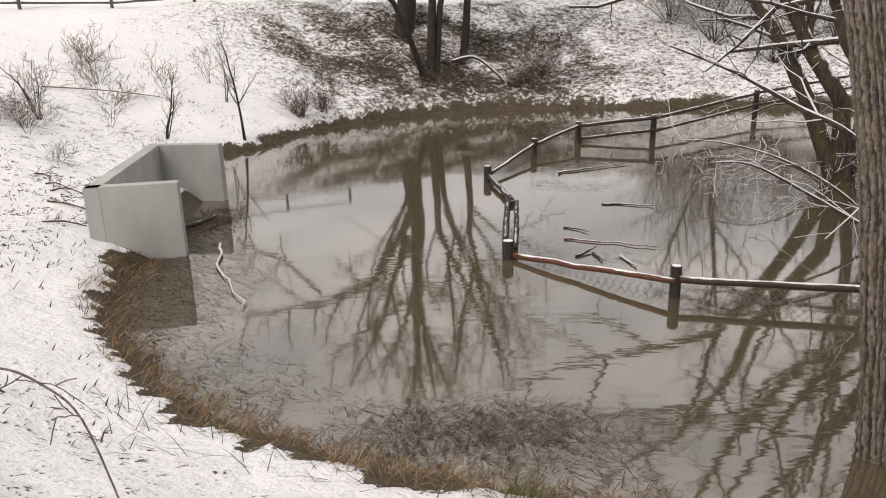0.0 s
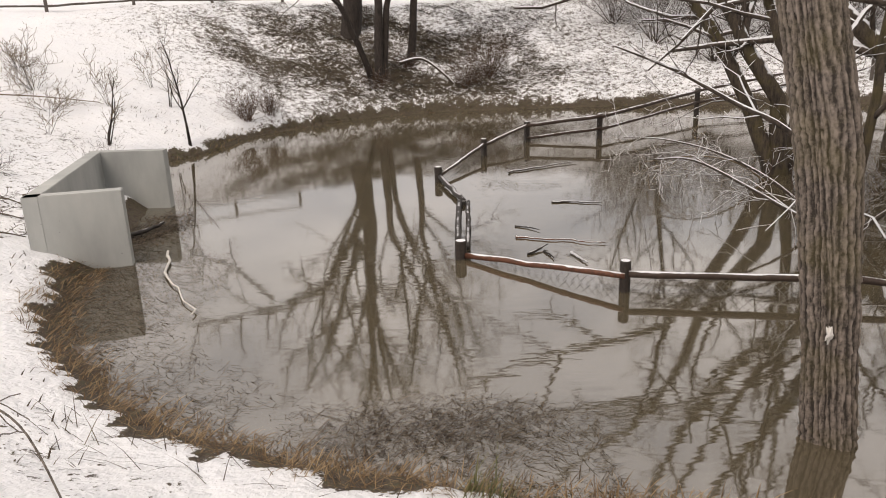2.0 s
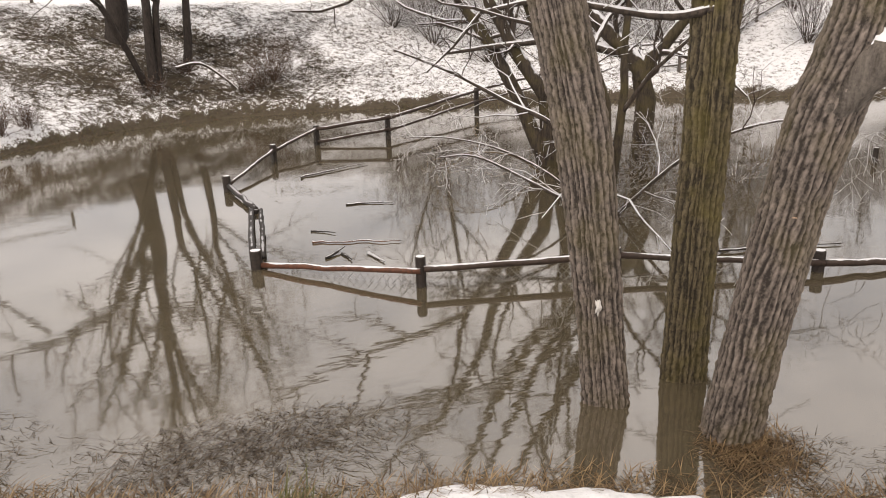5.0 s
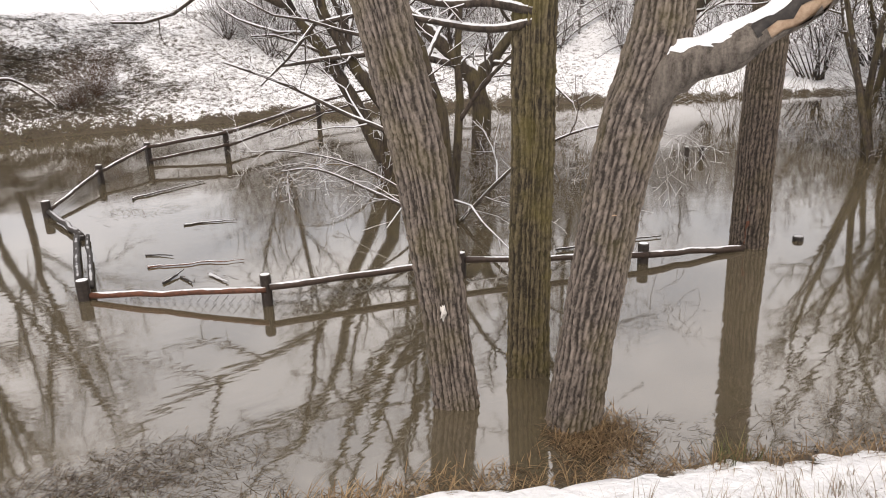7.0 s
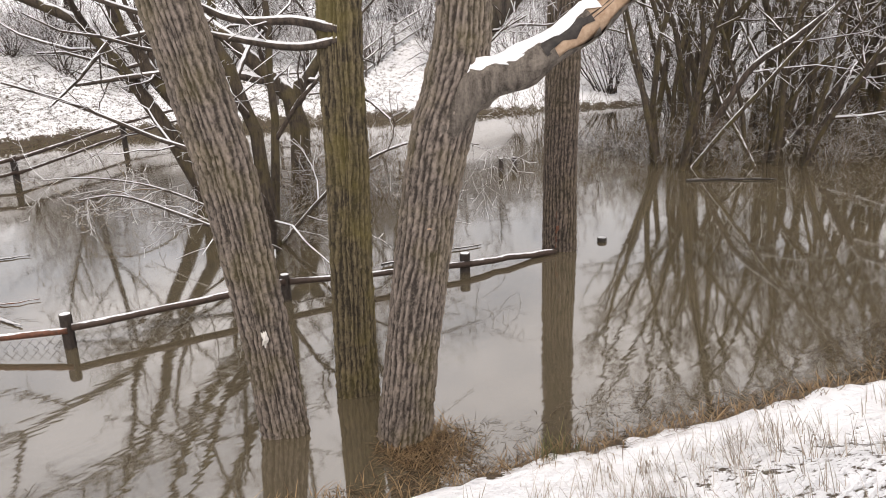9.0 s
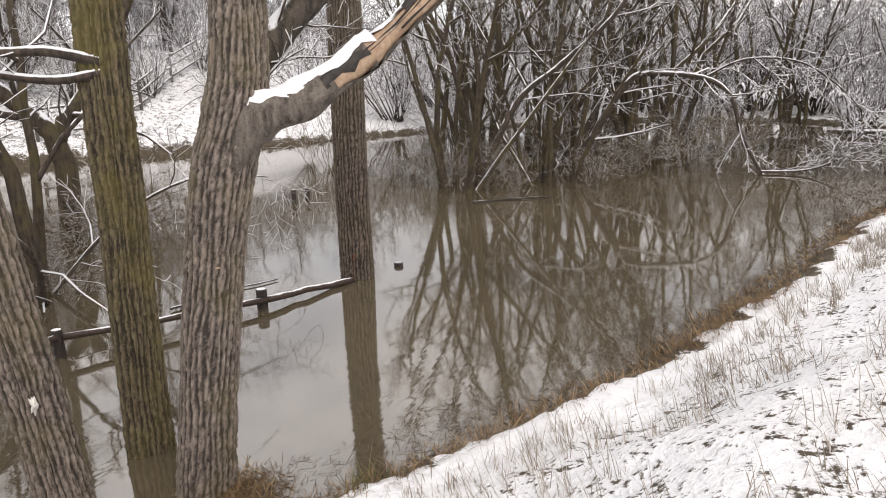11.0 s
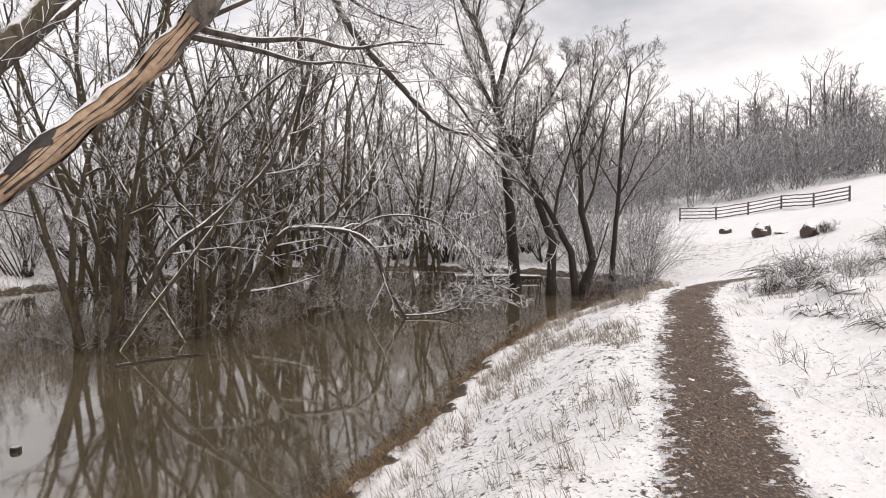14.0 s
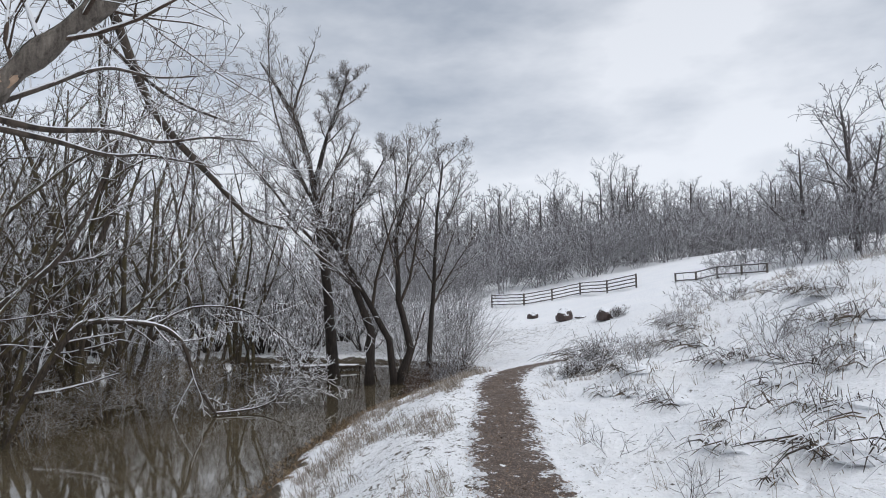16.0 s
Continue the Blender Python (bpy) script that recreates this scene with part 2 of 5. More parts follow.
M_LEAF = blade_material("fallen_leaves", (0.10, 0.062, 0.036), (0.30, 0.20, 0.13), (0.52, 0.42, 0.33))
M_ROCK = wood_material("dark_wet_stone", (0.03, 0.02, 0.018), (0.11, 0.07, 0.06), snow=1.0, edge=0.55)
M_WHITE = wood_material("pale_peeled_stick", (0.6, 0.57, 0.52), (0.8, 0.78, 0.75))

# ---- the lie of the land ----
POND = [(-3.6, 8.6), (-3.75, 10.0), (-4.1, 11.6), (-4.9, 14.2), (-5.2, 15.8), (-4.6, 16.7), (-4.4, 18.7), (-3.5, 20.2), (-2.2, 21.9), (-0.5, 23.1),
        (1.2, 23.6), (4.7, 23.5), (9.0, 23.2), (14.0, 21.2), (20.5, 17.6), (27.0, 14.5), (31.5, 9.0), (32.0, 3.0), (29.5, -1.5), (26.0, -5.0),
        (23.2, -5.2), (20.2, -3.3), (18.0, -2.0), (15.9, -0.8), (12.2, 0.5), (9.8, 1.0), (7.7, 1.5), (6.1, 1.9), (5.3, 2.3), (4.1, 2.75), (3.4, 3.0),
        (2.8, 3.4), (1.9, 3.82), (1.1, 4.06), (0.2, 4.24), (-0.32, 4.4), (-0.8, 4.62), (-1.5, 4.98), (-2.2, 5.52), (-2.75, 6.22), (-3.3, 7.05), (-3.5, 7.8)]
PATH_LINE = [(-6.0, 1.6), (-2.0, 0.9), (0.5, 0.35), (3.0, -0.55), (5.9, -1.32), (7.9, -1.75), (10.3, -2.5), (12.6, -3.05), (15.2, -4.25), (16.5, -5.3), (17.5, -6.3)]


def pond_distance(x, y):
    """Metres to the waterline, negative within the pond."""
    x, y = np.asarray(x, float), np.asarray(y, float)
    best, inside = np.full(x.shape, 1e9), np.zeros(x.shape, bool)
    for (ax, ay), (bx, by) in zip(POND, POND[1:] + POND[:1]):
        dx, dy = bx - ax, by - ay
        t = np.clip(((x - ax) * dx + (y - ay) * dy) / (dx * dx + dy * dy), 0, 1)
        best = np.minimum(best, np.hypot(x - ax - t * dx, y - ay - t * dy))
        crosses = (ay > y) != (by > y)
        inside ^= crosses & (x < ax + (y - ay) * dx / (dy if dy else 1e-9))
    return np.where(inside, -best, best)


def waves(x, y, scale, seed):
    """Cheap smooth roughness between about -1 and 1."""
    total = np.zeros(np.shape(x))
    r = np.random.RandomState(seed)
    for k in range(7):
        a, p, q = r.uniform(0, 2 * math.pi), r.uniform(0, 6.3), scale * 1.35**k
        total += np.sin((x * math.cos(a) + y * math.sin(a)) * q + p + 1.3 * np.sin((x * math.sin(a) - y * math.cos(a)) * q * 0.7 + p)) / 1.22**k
    return total / 3.2


def step(a, b, v):
    t = np.clip((v - a) / (b - a), 0, 1)
    return t * t * (3 - 2 * t)


def land(x, y):
    """Height of the ground and the share of it that is bare of snow."""
    x, y = np.asarray(x, float), np.asarray(y, float)
    d = pond_distance(x, y) + 0.13 * waves(x, y, 2.2, 3) * step(0, 40, 40 - np.abs(x))
    out = np.maximum(d, 0)
    south = 0.12 * step(0, 0.25, d) + 0.83 * step(0.2, 2.7, d) + 2.3 * step(3.5, 12, d) + 0.02 * np.maximum(out - 12, 0)
    west = 0.10 * step(0, 0.3, d) + 0.26 * np.minimum(out, 12) + 0.04 * np.maximum(out - 12, 0)
    north = 0.15 * step(0, 0.3, d) + 0.44 * np.minimum(out, 7.5) + 0.06 * np.maximum(out - 7.5, 0)
    east = 0.10 * step(0, 0.3, d) + 0.075 * np.minimum(out, 30) + 0.03 * np.maximum(out - 30, 0)
    ang = np.degrees(np.arctan2(y - 11, x - 5))
    keys = [-180, -158, -140, -58, -38, 12, 28, 44, 60, 132, 160, 180]
    wS = np.interp(ang, keys, [0, 0, 1, 1, 0, 0, 0, 0, 0, 0, 0, 0])
    wE = np.interp(ang, keys, [0, 0, 0, 0, 1, 1, 0.25, 0, 0, 0, 0, 0])
    wN = np.interp(ang, keys, [0, 0, 0, 0, 0, 0, 0.75, 1, 1, 1, 0, 0])
    h = wS * south + wE * east + wN * north + (1 - wS - wE - wN) * west
    h = h + step(26, 40, x) * np.clip((-y - 12) * 0.12, 0, 2.4)
    h = np.where(d < 0, np.maximum(0.5 * d, -0.7) - 0.02, h)
    rough = 0.035 * waves(x, y, 1.6, 5) + 0.03 * waves(x, y, 6.0, 8) + 0.012 * waves(x, y, 13.0, 18) + 0.10 * waves(x, y, 0.35, 9) * step(3, 9, d) + (0.11 * waves(x, y, 1.0, 14) + 0.035 * waves(x, y, 3.0, 15)) * step(3.8, 5.5, d) * step(60, 30, d)
    h = h + rough * step(0.05, 0.9, d) + wN * (0.07 * waves(x, y, 1.7, 16) + 0.03 * waves(x, y, 5.0, 17)) * step(0.4, 1.5, d) * step(40, 15, d)
    ragged = d + (1 - 0.75 * wN) * (0.16 * waves(x, y, 5.0, 11) + 0.09 * waves(x, y, 17.0, 12))
    lip = 0.15 - 0.08 * wN * step(10, 16, y) + (1 - wN) * 0.10 * step(1.6, 0.4, x) + 0.10 * step(4.0, 5.5, x)
    bare = 1 - step(lip - 0.03, lip + 0.09, ragged)
    h = h + 0.045 * (1 - bare) * step(0, 0.4, d)
    under = step(13.0, 1.0, np.hypot((x + 1.2) * 0.8, y - 25.5)) * wN
    bank = wN * (step(0.18, 0.04, ragged) * 0.9 + 0.25 * step(2.5, 0.6, ragged))
    wW = 1 - wS - wE - wN
    bare = np.maximum.reduce([bare, bank, 0.37 * wW * step(0.5, 1.0, d) * step(30, 14, d), 0.62 * under + 0.12 * under * waves(x, y, 1.6, 41), 0.45 * wN * step(14, 7, d), 0.42 * wE * step(0.2, 0.8, d) * step(16, 8, d), wS * step(0.3, 0.8, d) * (0.345 + 0.04 * step(1.0, 3.0, x) * step(3.4, 2.8, d) - 0.05 * step(3.2, 4.2, d))])
    return h, bare


def ground_at(x, y):
    return float(land(np.array([x]), np.array([y]))[0][0])


# ---- makers ----
def mesh_of(name, verts, faces, material, smooth=False):
    me = bpy.data.meshes.new(name)
    me.from_pydata([tuple(v) for v in verts], [], faces)
    if smooth:
        me.polygons.foreach_set("use_smooth", [True] * len(me.polygons))
    me.materials.append(material)
    me.update()
    return me


def part(name, bm, material, parent, label=""):
    """One mesh object from a bmesh, as a part of a thing."""
    me = bpy.data.meshes.new(name)
    bm.to_mesh(me)
    bm.free()
    me.materials.append(material)
    ob = new(name, me)
    ob.parent = parent
    return tagged(ob, label)


def part_of(name, me, parent, label=""):
    ob = new(name, me)
    ob.parent = parent
    return tagged(ob, label)


class Tubes:
    """Collects tapered tubes, blades and the like for one mesh."""

    def __init__(self):
        self.v, self.f = [], []

    def tube(self, pts, radii, sides=5, cap=True):
        pts = [Vector(p) for p in pts]
        base, n = len(self.v), len(pts)
        side = None
        for i, p in enumerate(pts):
            along = (pts[min(i + 1, n - 1)] - pts[max(i - 1, 0)]).normalized()
            if side is None:
                side = along.orthogonal().normalized()
            side = (side - along * side.dot(along)).normalized()
            other = along.cross(side)
            for k in range(sides):
                a = 2 * math.pi * k / sides
                self.v.append(p + (side * math.cos(a) + other * math.sin(a)) * radii[i])
        for i in range(n - 1):
            for k in range(sides):
                a, b = base + i * sides + k, base + i * sides + (k + 1) % sides
                self.f.append((a, b, b + sides, a + sides))
        if cap:
            self.f.append(tuple(base + (n - 1) * sides + k for k in range(sides)))
            self.f.append(tuple(base + k for k in reversed(range(sides))))

    def blade(self, p, tip, width):
        p, tip = Vector(p), Vector(tip)
        across = (tip - p).cross(Vector((0.3, 0.2, 1)))
        across = across.normalized() * width if across.length > 1e-6 else Vector((width, 0, 0))
        mid = (p + tip) / 2 + Vector((0, 0, (tip - p).length * 0.06))
        b = len(self.v)
        self.v += [p - across, p + across, mid + across * 0.8, mid - across * 0.8, tip]
        self.f += [(b, b + 1, b + 2, b + 3), (b + 3, b + 2, b + 4)]

    def mesh(self, name, material, smooth=True):
        return mesh_of(name, self.v, self.f, material, smooth)


def bent(p, way, length, n, wobble, rise, rng):
    """A crooked line from p."""
    pts, p, way = [Vector(p)], Vector(p), Vector(way).normalized()
    for _ in range(n):
        way = (way + Vector((rng.gauss(0, wobble), rng.gauss(0, wobble), rng.gauss(0, wobble) + rise))).normalized()
        p = p + way * (length / n)
        pts.append(p.copy())
    return pts


def grow(tubes, twigs, pts, r0, r1, levels, rng, spread=0.8, rise=0.05, kids=(7, 5, 4), ratio=0.55, wobble=0.14, start=0.25, droop=0.0, first=None, thin=0.0032):
    """Covers the line pts with side branches, and those with theirs, down to twigs. first: takes each branch of the first order."""
    total = sum((b - a).length for a, b in zip(pts, pts[1:]))
    if levels == 0:
        return
    count = kids[-levels] if levels <= len(kids) else kids[0]
    turn = rng.uniform(0, 6.283)
    for k in range(count):
        s = start + (1 - start) * (k + rng.random()) / count
        at = s * (len(pts) - 1)
        i = min(int(at), len(pts) - 2)
        p = pts[i].lerp(pts[i + 1], at - i)
        along = (pts[i + 1] - pts[i]).normalized()
        side = along.orthogonal().normalized()
        turn += 2.4 + rng.uniform(-0.6, 0.6)
        side.rotate(Matrix.Rotation(turn, 3, along))
        sp = spread * rng.uniform(0.7, 1.3)
        way = along * max(1 - 0.45 * sp, 0.2) + side * sp + Vector((0, 0, rise - droop * s))
        length = max(total * ratio * rng.uniform(0.55, 1.25) * (1.2 - 0.6 * s), 0.12)
        r = min((r0 + (r1 - r0) * s) * rng.uniform(0.45, 0.7), length * 0.027)
        n = (3 if thin > 0.0085 else 4) if levels > 1 else 1 if thin > 0.0055 else 2
        line = bent(p, way, length, n, wobble, rise - droop * 0.5, rng)
        tip = max(r * 0.35, thin)
        radii = [max(r, tip) + (tip - max(r, tip)) * j / n for j in range(n + 1)]
        sides = 3 if thin > 0.008 else 6 if r > 0.03 else 4 if r > 0.012 else 3
        if first is not None:
            first(line, radii, sides)
        else:
            (tubes if levels > 1 else twigs).tube(line, radii, sides, cap=False)
        grow(tubes, twigs, line, r, tip, levels - 1, rng, spread, rise, kids, ratio, wobble, 0.12, droop, None, thin)


def limb_maker(root, material):
    def make(line, radii, sides):
        tb = Tubes()
        tb.tube(line, radii, max(sides, 5), cap=False)
        part_of("limb", tb.mesh("limb", material), root)
    return make


def crown_parts(root, limbs, twigs, limb_mat, twig_mat):
    """The fine branchwork of a tree, too many pieces to tell apart."""
    for name, tb, mat in (("branchwork", limbs, limb_mat), ("twig_crown", twigs, twig_mat)):
        if tb.f:
            tagged(part_of(name, tb.mesh(name, mat), root), kind="stuff")


def tree(name, at, trunks, label, group, seed, levels=3, kids=(8, 6, 5), spread=0.8, rise=0.08, ratio=0.5, trunk_mat=None, limb_mat=None, twig_mat=None, start=0.3, wobble=0.14, sides=9, droop=0.0, category="tree", singly=True, thin=0.0032):
    """A bare tree: each trunk is (points, base radius, top radius) about the foot of the tree."""
    rng = random.Random(seed)
    root = tagged(new(name), label, category, group)
    root.location = at
    limbs, twigs = Tubes(), Tubes()
    for pts, r0, r1 in trunks:
        line = [Vector(p) for p in pts]
        fine = [line[0]]
        for a, b in zip(line, line[1:]):
            steps = max(2, int((b - a).length / 0.5))
            fine += [a.lerp(b, (j + 1) / steps) + Vector((rng.gauss(0, 0.012), rng.gauss(0, 0.012), 0)) for j in range(steps)]
        n = len(fine) - 1
        tb = Tubes()
        tb.tube(fine, [r0 + (r1 - r0) * (j / n) ** 0.85 + (0.25 * r0 if j == 0 else 0) for j in range(n + 1)], sides)
        part_of("trunk", tb.mesh("trunk", trunk_mat or M_FAR_TRUNK), root)
        grow(limbs, twigs, fine, r0, r1, levels, rng, spread, rise, kids, ratio, wobble, start, droop, limb_maker(root, limb_mat or M_LIMB) if singly else None, thin)
    crown_parts(root, limbs, twigs, limb_mat or M_LIMB, twig_mat or M_TWIG)
    return root


# ---- ground, water, path ----
def spaced(lo, fine_lo, fine_hi, mid_hi, hi, fine, mid):
    xs = list(np.arange(fine_lo, fine_hi, fine)) + list(np.arange(fine_hi, mid_hi, mid))
    s, v = mid, mid_hi
    while v < hi:
        xs.append(v)
        s *= 1.16
        v += s
    s, v, left = mid, fine_lo - mid, []
    while v > lo:
        left.append(v)
        s *= 1.16
        v -= s
    return np.array(left[::-1] + xs)


def build_ground():
    gx, gy = spaced(-700, -7, 14, 34, 700, 0.125, 0.3), spaced(-700, -7, 9, 36, 700, 0.125, 0.3)
    X, Y = np.meshgrid(gx, gy)
    h, bare = land(X.ravel(), Y.ravel())
    nx, ny = len(gx), len(gy)
    idx = np.arange(nx * ny).reshape(ny, nx)
    faces = np.stack([idx[:-1, :-1], idx[:-1, 1:], idx[1:, 1:], idx[1:, :-1]], -1).reshape(-1, 4)
    me = mesh_of("ground", np.stack([X.ravel(), Y.ravel(), h], 1).tolist(), faces.tolist(), M_GROUND, True)
    me.attributes.new("bare", "FLOAT", "POINT").data.foreach_set("value", bare.astype(np.float32))
    tagged(new("ground", me), "snow-covered bank with brown dead grass at the waterline", "ground", kind="structure")


def build_water():
    xs, ys = [-8, 5, 18, 34], [-8, 5, 16, 26]
    v = [(x, y, 0) for y in ys for x in xs]
    f = [(j * 4 + i, j * 4 + i + 1, j * 4 + i + 5, j * 4 + i + 4) for j in range(3) for i in range(3)]
    tagged(new("water", mesh_of("water", v, f, M_WATER)), "still brown muddy floodwater mirroring bare trees", "water", kind="structure")


def build_path():
    line = [Vector((*p, 0)) for p in PATH_LINE]
    pts = []
    for a, b in zip(line, line[1:]):
        n = int((b - a).length / 0.09)
        pts += [a.lerp(b, i / n) for i in range(n)]
    for _ in range(12):
        pts = [pts[0]] + [(a + 2 * b + c) / 4 for a, b, c in zip(pts, pts[1:], pts[2:])] + [pts[-1]]
    cols, xs, ys, edge = 13, [], [], []
    for i, p in enumerate(pts):
        along = (pts[min(i + 1, len(pts) - 1)] - pts[max(i - 1, 0)]).normalized()
        across = Vector((-along.y, along.x, 0))
        for k in range(cols):
            u = k / (cols - 1) * 2 - 1
            q = p + across * u * 0.53
            xs.append(q.x), ys.append(q.y), edge.append(abs(u) ** 2.0 * 0.80 + 0.19 - 0.1 * math.exp(-((u - 0.1) / 0.4) ** 2))
    h, _ = land(np.array(xs), np.array(ys))
    edge = np.array(edge)
    z = h + 0.012 - 0.06 * step(0.66, 0.92, edge)
    f = [(i * cols + k, i * cols + k + 1, (i + 1) * cols + k + 1, (i + 1) * cols + k) for i in range(len(pts) - 1) for k in range(cols - 1)]
    me = mesh_of("path", list(zip(xs, ys, z.tolist())), f, M_PATH, True)
    me.attributes.new("edge", "FLOAT", "POINT").data.foreach_set("value", edge.astype(np.float32))
    tagged(new("path", me), "trodden brown gravel footpath through thin snow", "path", kind="structure")


build_ground()
build_water()
build_path()


# ---- the big trunks in the water ----
def furrowed_trunk(name, pts, radii, material, seed, rings=240, sides=180, depth=0.021):
    """A thick trunk with real plates and furrows in its bark."""
    line = [Vector(p) for p in pts]
    lens = [0]
    for a, b in zip(line, line[1:]):
        lens.append(lens[-1] + (b - a).length)
    v, f, relief = [], [], []
    rng = np.random.RandomState(seed)
    ph, am = rng.uniform(0, 6.28, 8), rng.uniform(-1, 1, 8)
    reach, count = min(lens[-1], 4.6), round(radii[1] * 155)
    for i in range(rings + 1):
        s = reach * i / rings if i < rings - 8 else reach * (rings - 8) / rings + (lens[-1] - reach * (rings - 8) / rings) * (i - rings + 8) / 8
        j = max(k for k in range(len(lens) - 1) if lens[k] <= s + 1e-9)
        t = (s - lens[j]) / (lens[j + 1] - lens[j])
        p0, p1, p2, p3 = line[max(j - 1, 0)], line[j], line[j + 1], line[min(j + 2, len(line) - 1)]
        c = 0.5 * (2 * p1 + (p2 - p0) * t + (2 * p0 - 5 * p1 + 4 * p2 - p3) * t * t + (3 * p1 - p0 - 3 * p2 + p3) * t**3)
        r = radii[j] + (radii[j + 1] - radii[j]) * t
        for k in range(sides):
            a = 2 * math.pi * k / sides
            lump = sum(am[m] * math.sin((m + 1) * a + ph[m] + 0.5 * s) for m in range(3)) * 0.025 * r / 0.17
            ca, sa = math.cos(a), math.sin(a)
            warp = 1.5 * noise.noise(Vector((ca * 2.2 + seed, sa * 2.2, s * 2.0))) + 1.1 * noise.noise(Vector((ca * 7, sa * 7 + seed, s * 7.0)))
            ridge = (0.5 + 0.5 * math.cos(count * a + 2.3 * warp)) ** 0.65
            chip = noise.noise(Vector((ca * 14, sa * 14, s * 30 + seed)))
            lift = ridge * (0.62 + 0.55 * chip) + 0.22 * chip + 0.12
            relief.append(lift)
            rr = r + lump + depth * (lift - 0.5)
            v.append(c + Vector((math.cos(a) * rr, math.sin(a) * rr, 0)))
    for i in range(rings):
        for k in range(sides):
            a, b = i * sides + k, i * sides + (k + 1) % sides
            f.append((a, b, b + sides, a + sides))
    me = mesh_of(name, v, f, material, True)
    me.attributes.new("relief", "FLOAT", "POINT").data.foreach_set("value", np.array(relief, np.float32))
    return me


def big_tree(pts, radii, material, label, seed, crown_seed):
    """A trunk standing in the flood; its crown of limbs carries on above."""
    root = tagged(new("tree"), label, "tree", "large trunks in the floodwater")
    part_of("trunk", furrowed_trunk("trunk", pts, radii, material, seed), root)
    rng = random.Random(crown_seed)
    limbs, twigs = Tubes(), Tubes()
    top = [Vector(p) for p in pts if p[2] > 3.3]
    top += bent(top[-1], (top[-1] - top[-2]), 3.0, 4, 0.1, 0.1, rng)[1:]
    limbs.tube(top[-5:], [radii[-1] * (1 - 0.22 * i) for i in range(5)], 8)
    grow(limbs, twigs, top, radii[-1] * 0.9, 0.03, 3, rng, 0.85, 0.12, (9, 6, 6), 0.5, 0.14, 0.05, 0.0, limb_maker(root, M_LIMB))
    crown_parts(root, limbs, twigs, M_LIMB, M_TWIG)
    return root


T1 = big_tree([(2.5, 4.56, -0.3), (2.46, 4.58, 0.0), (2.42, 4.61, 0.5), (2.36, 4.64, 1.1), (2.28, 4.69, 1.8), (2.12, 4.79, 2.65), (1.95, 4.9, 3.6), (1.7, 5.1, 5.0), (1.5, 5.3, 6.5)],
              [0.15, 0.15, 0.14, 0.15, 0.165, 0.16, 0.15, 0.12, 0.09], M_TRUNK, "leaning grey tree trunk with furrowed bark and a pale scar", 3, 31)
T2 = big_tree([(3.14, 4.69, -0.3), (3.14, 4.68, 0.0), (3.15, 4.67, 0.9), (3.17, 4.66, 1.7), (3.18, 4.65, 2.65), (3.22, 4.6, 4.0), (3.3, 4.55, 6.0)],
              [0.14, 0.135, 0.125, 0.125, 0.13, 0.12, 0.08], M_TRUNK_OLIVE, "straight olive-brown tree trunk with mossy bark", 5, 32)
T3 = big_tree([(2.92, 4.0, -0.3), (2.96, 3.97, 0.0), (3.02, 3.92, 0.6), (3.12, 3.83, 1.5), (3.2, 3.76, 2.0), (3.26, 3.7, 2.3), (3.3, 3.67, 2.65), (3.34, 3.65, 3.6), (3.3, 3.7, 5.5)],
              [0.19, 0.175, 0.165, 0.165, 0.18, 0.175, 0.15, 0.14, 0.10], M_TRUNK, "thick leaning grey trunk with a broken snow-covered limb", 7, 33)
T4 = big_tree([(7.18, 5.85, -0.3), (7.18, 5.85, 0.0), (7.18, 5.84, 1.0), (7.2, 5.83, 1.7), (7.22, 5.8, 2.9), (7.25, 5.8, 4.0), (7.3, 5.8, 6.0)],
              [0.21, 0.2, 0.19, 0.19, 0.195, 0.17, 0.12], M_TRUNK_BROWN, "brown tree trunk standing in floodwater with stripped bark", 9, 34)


# ---- concrete headwall ----
def headwall():
    root = tagged(new("headwall"), "pale grey cast concrete culvert headwall with two wings", "headwall")
    a, b, c, d = Vector((-3.24, 8.63, 0)), Vector((-4.2, 8.38, 0)), Vector((-4.85, 11.5, 0)), Vector((-3.75, 11.48, 0))
    top, low, thick = 0.87, -0.5, 0.17

    def slab(p, q, side, ext):
        along = (q - p).normalized()
        n = Vector((-along.y, along.x, 0)) * thick * side
        p0, q0 = p, q + along * ext
        bm = bmesh.new()
        vs = [bm.verts.new((w.x, w.y, z)) for z in (low, top) for w in (p0, q0, q0 + n, p0 + n)]
        for f in ((0, 1, 2, 3), (7, 6, 5, 4), (0, 4, 5, 1), (1, 5, 6, 2), (2, 6, 7, 3), (3, 7, 4, 0)):
            bm.faces.new([vs[i] for i in f])
        bmesh.ops.recalc_face_normals(bm, faces=bm.faces)
        bmesh.ops.bevel(bm, geom=bm.edges, offset=0.007, segments=2, affect="EDGES")
        return bm
    part("wing", slab(b, a, 1, 0), M_CONCRETE, root)
    part("back_wall", slab(b + Vector((-0.002, 0.003, -0.004)), c, -1, 0.17), M_CONCRETE, root)
    part("wing", slab(c + Vector((0.15, 0, 0.003)), d, 1, 0), M_CONCRETE, root)
    return root


headwall()


# ---- limbs of the big trees ----
def smooth_line(pts, steps=6):
    line, out = [Vector(p) for p in pts], []
    for j in range(len(line) - 1):
        p0, p1, p2, p3 = line[max(j - 1, 0)], line[j], line[j + 1], line[min(j + 2, len(line) - 1)]
        for i in range(steps):
            t = i / steps
            out.append(0.5 * (2 * p1 + (p2 - p0) * t + (2 * p0 - 5 * p1 + 4 * p2 - p3) * t * t + (3 * p1 - p0 - 3 * p2 + p3) * t**3))
    return out + [line[-1]]


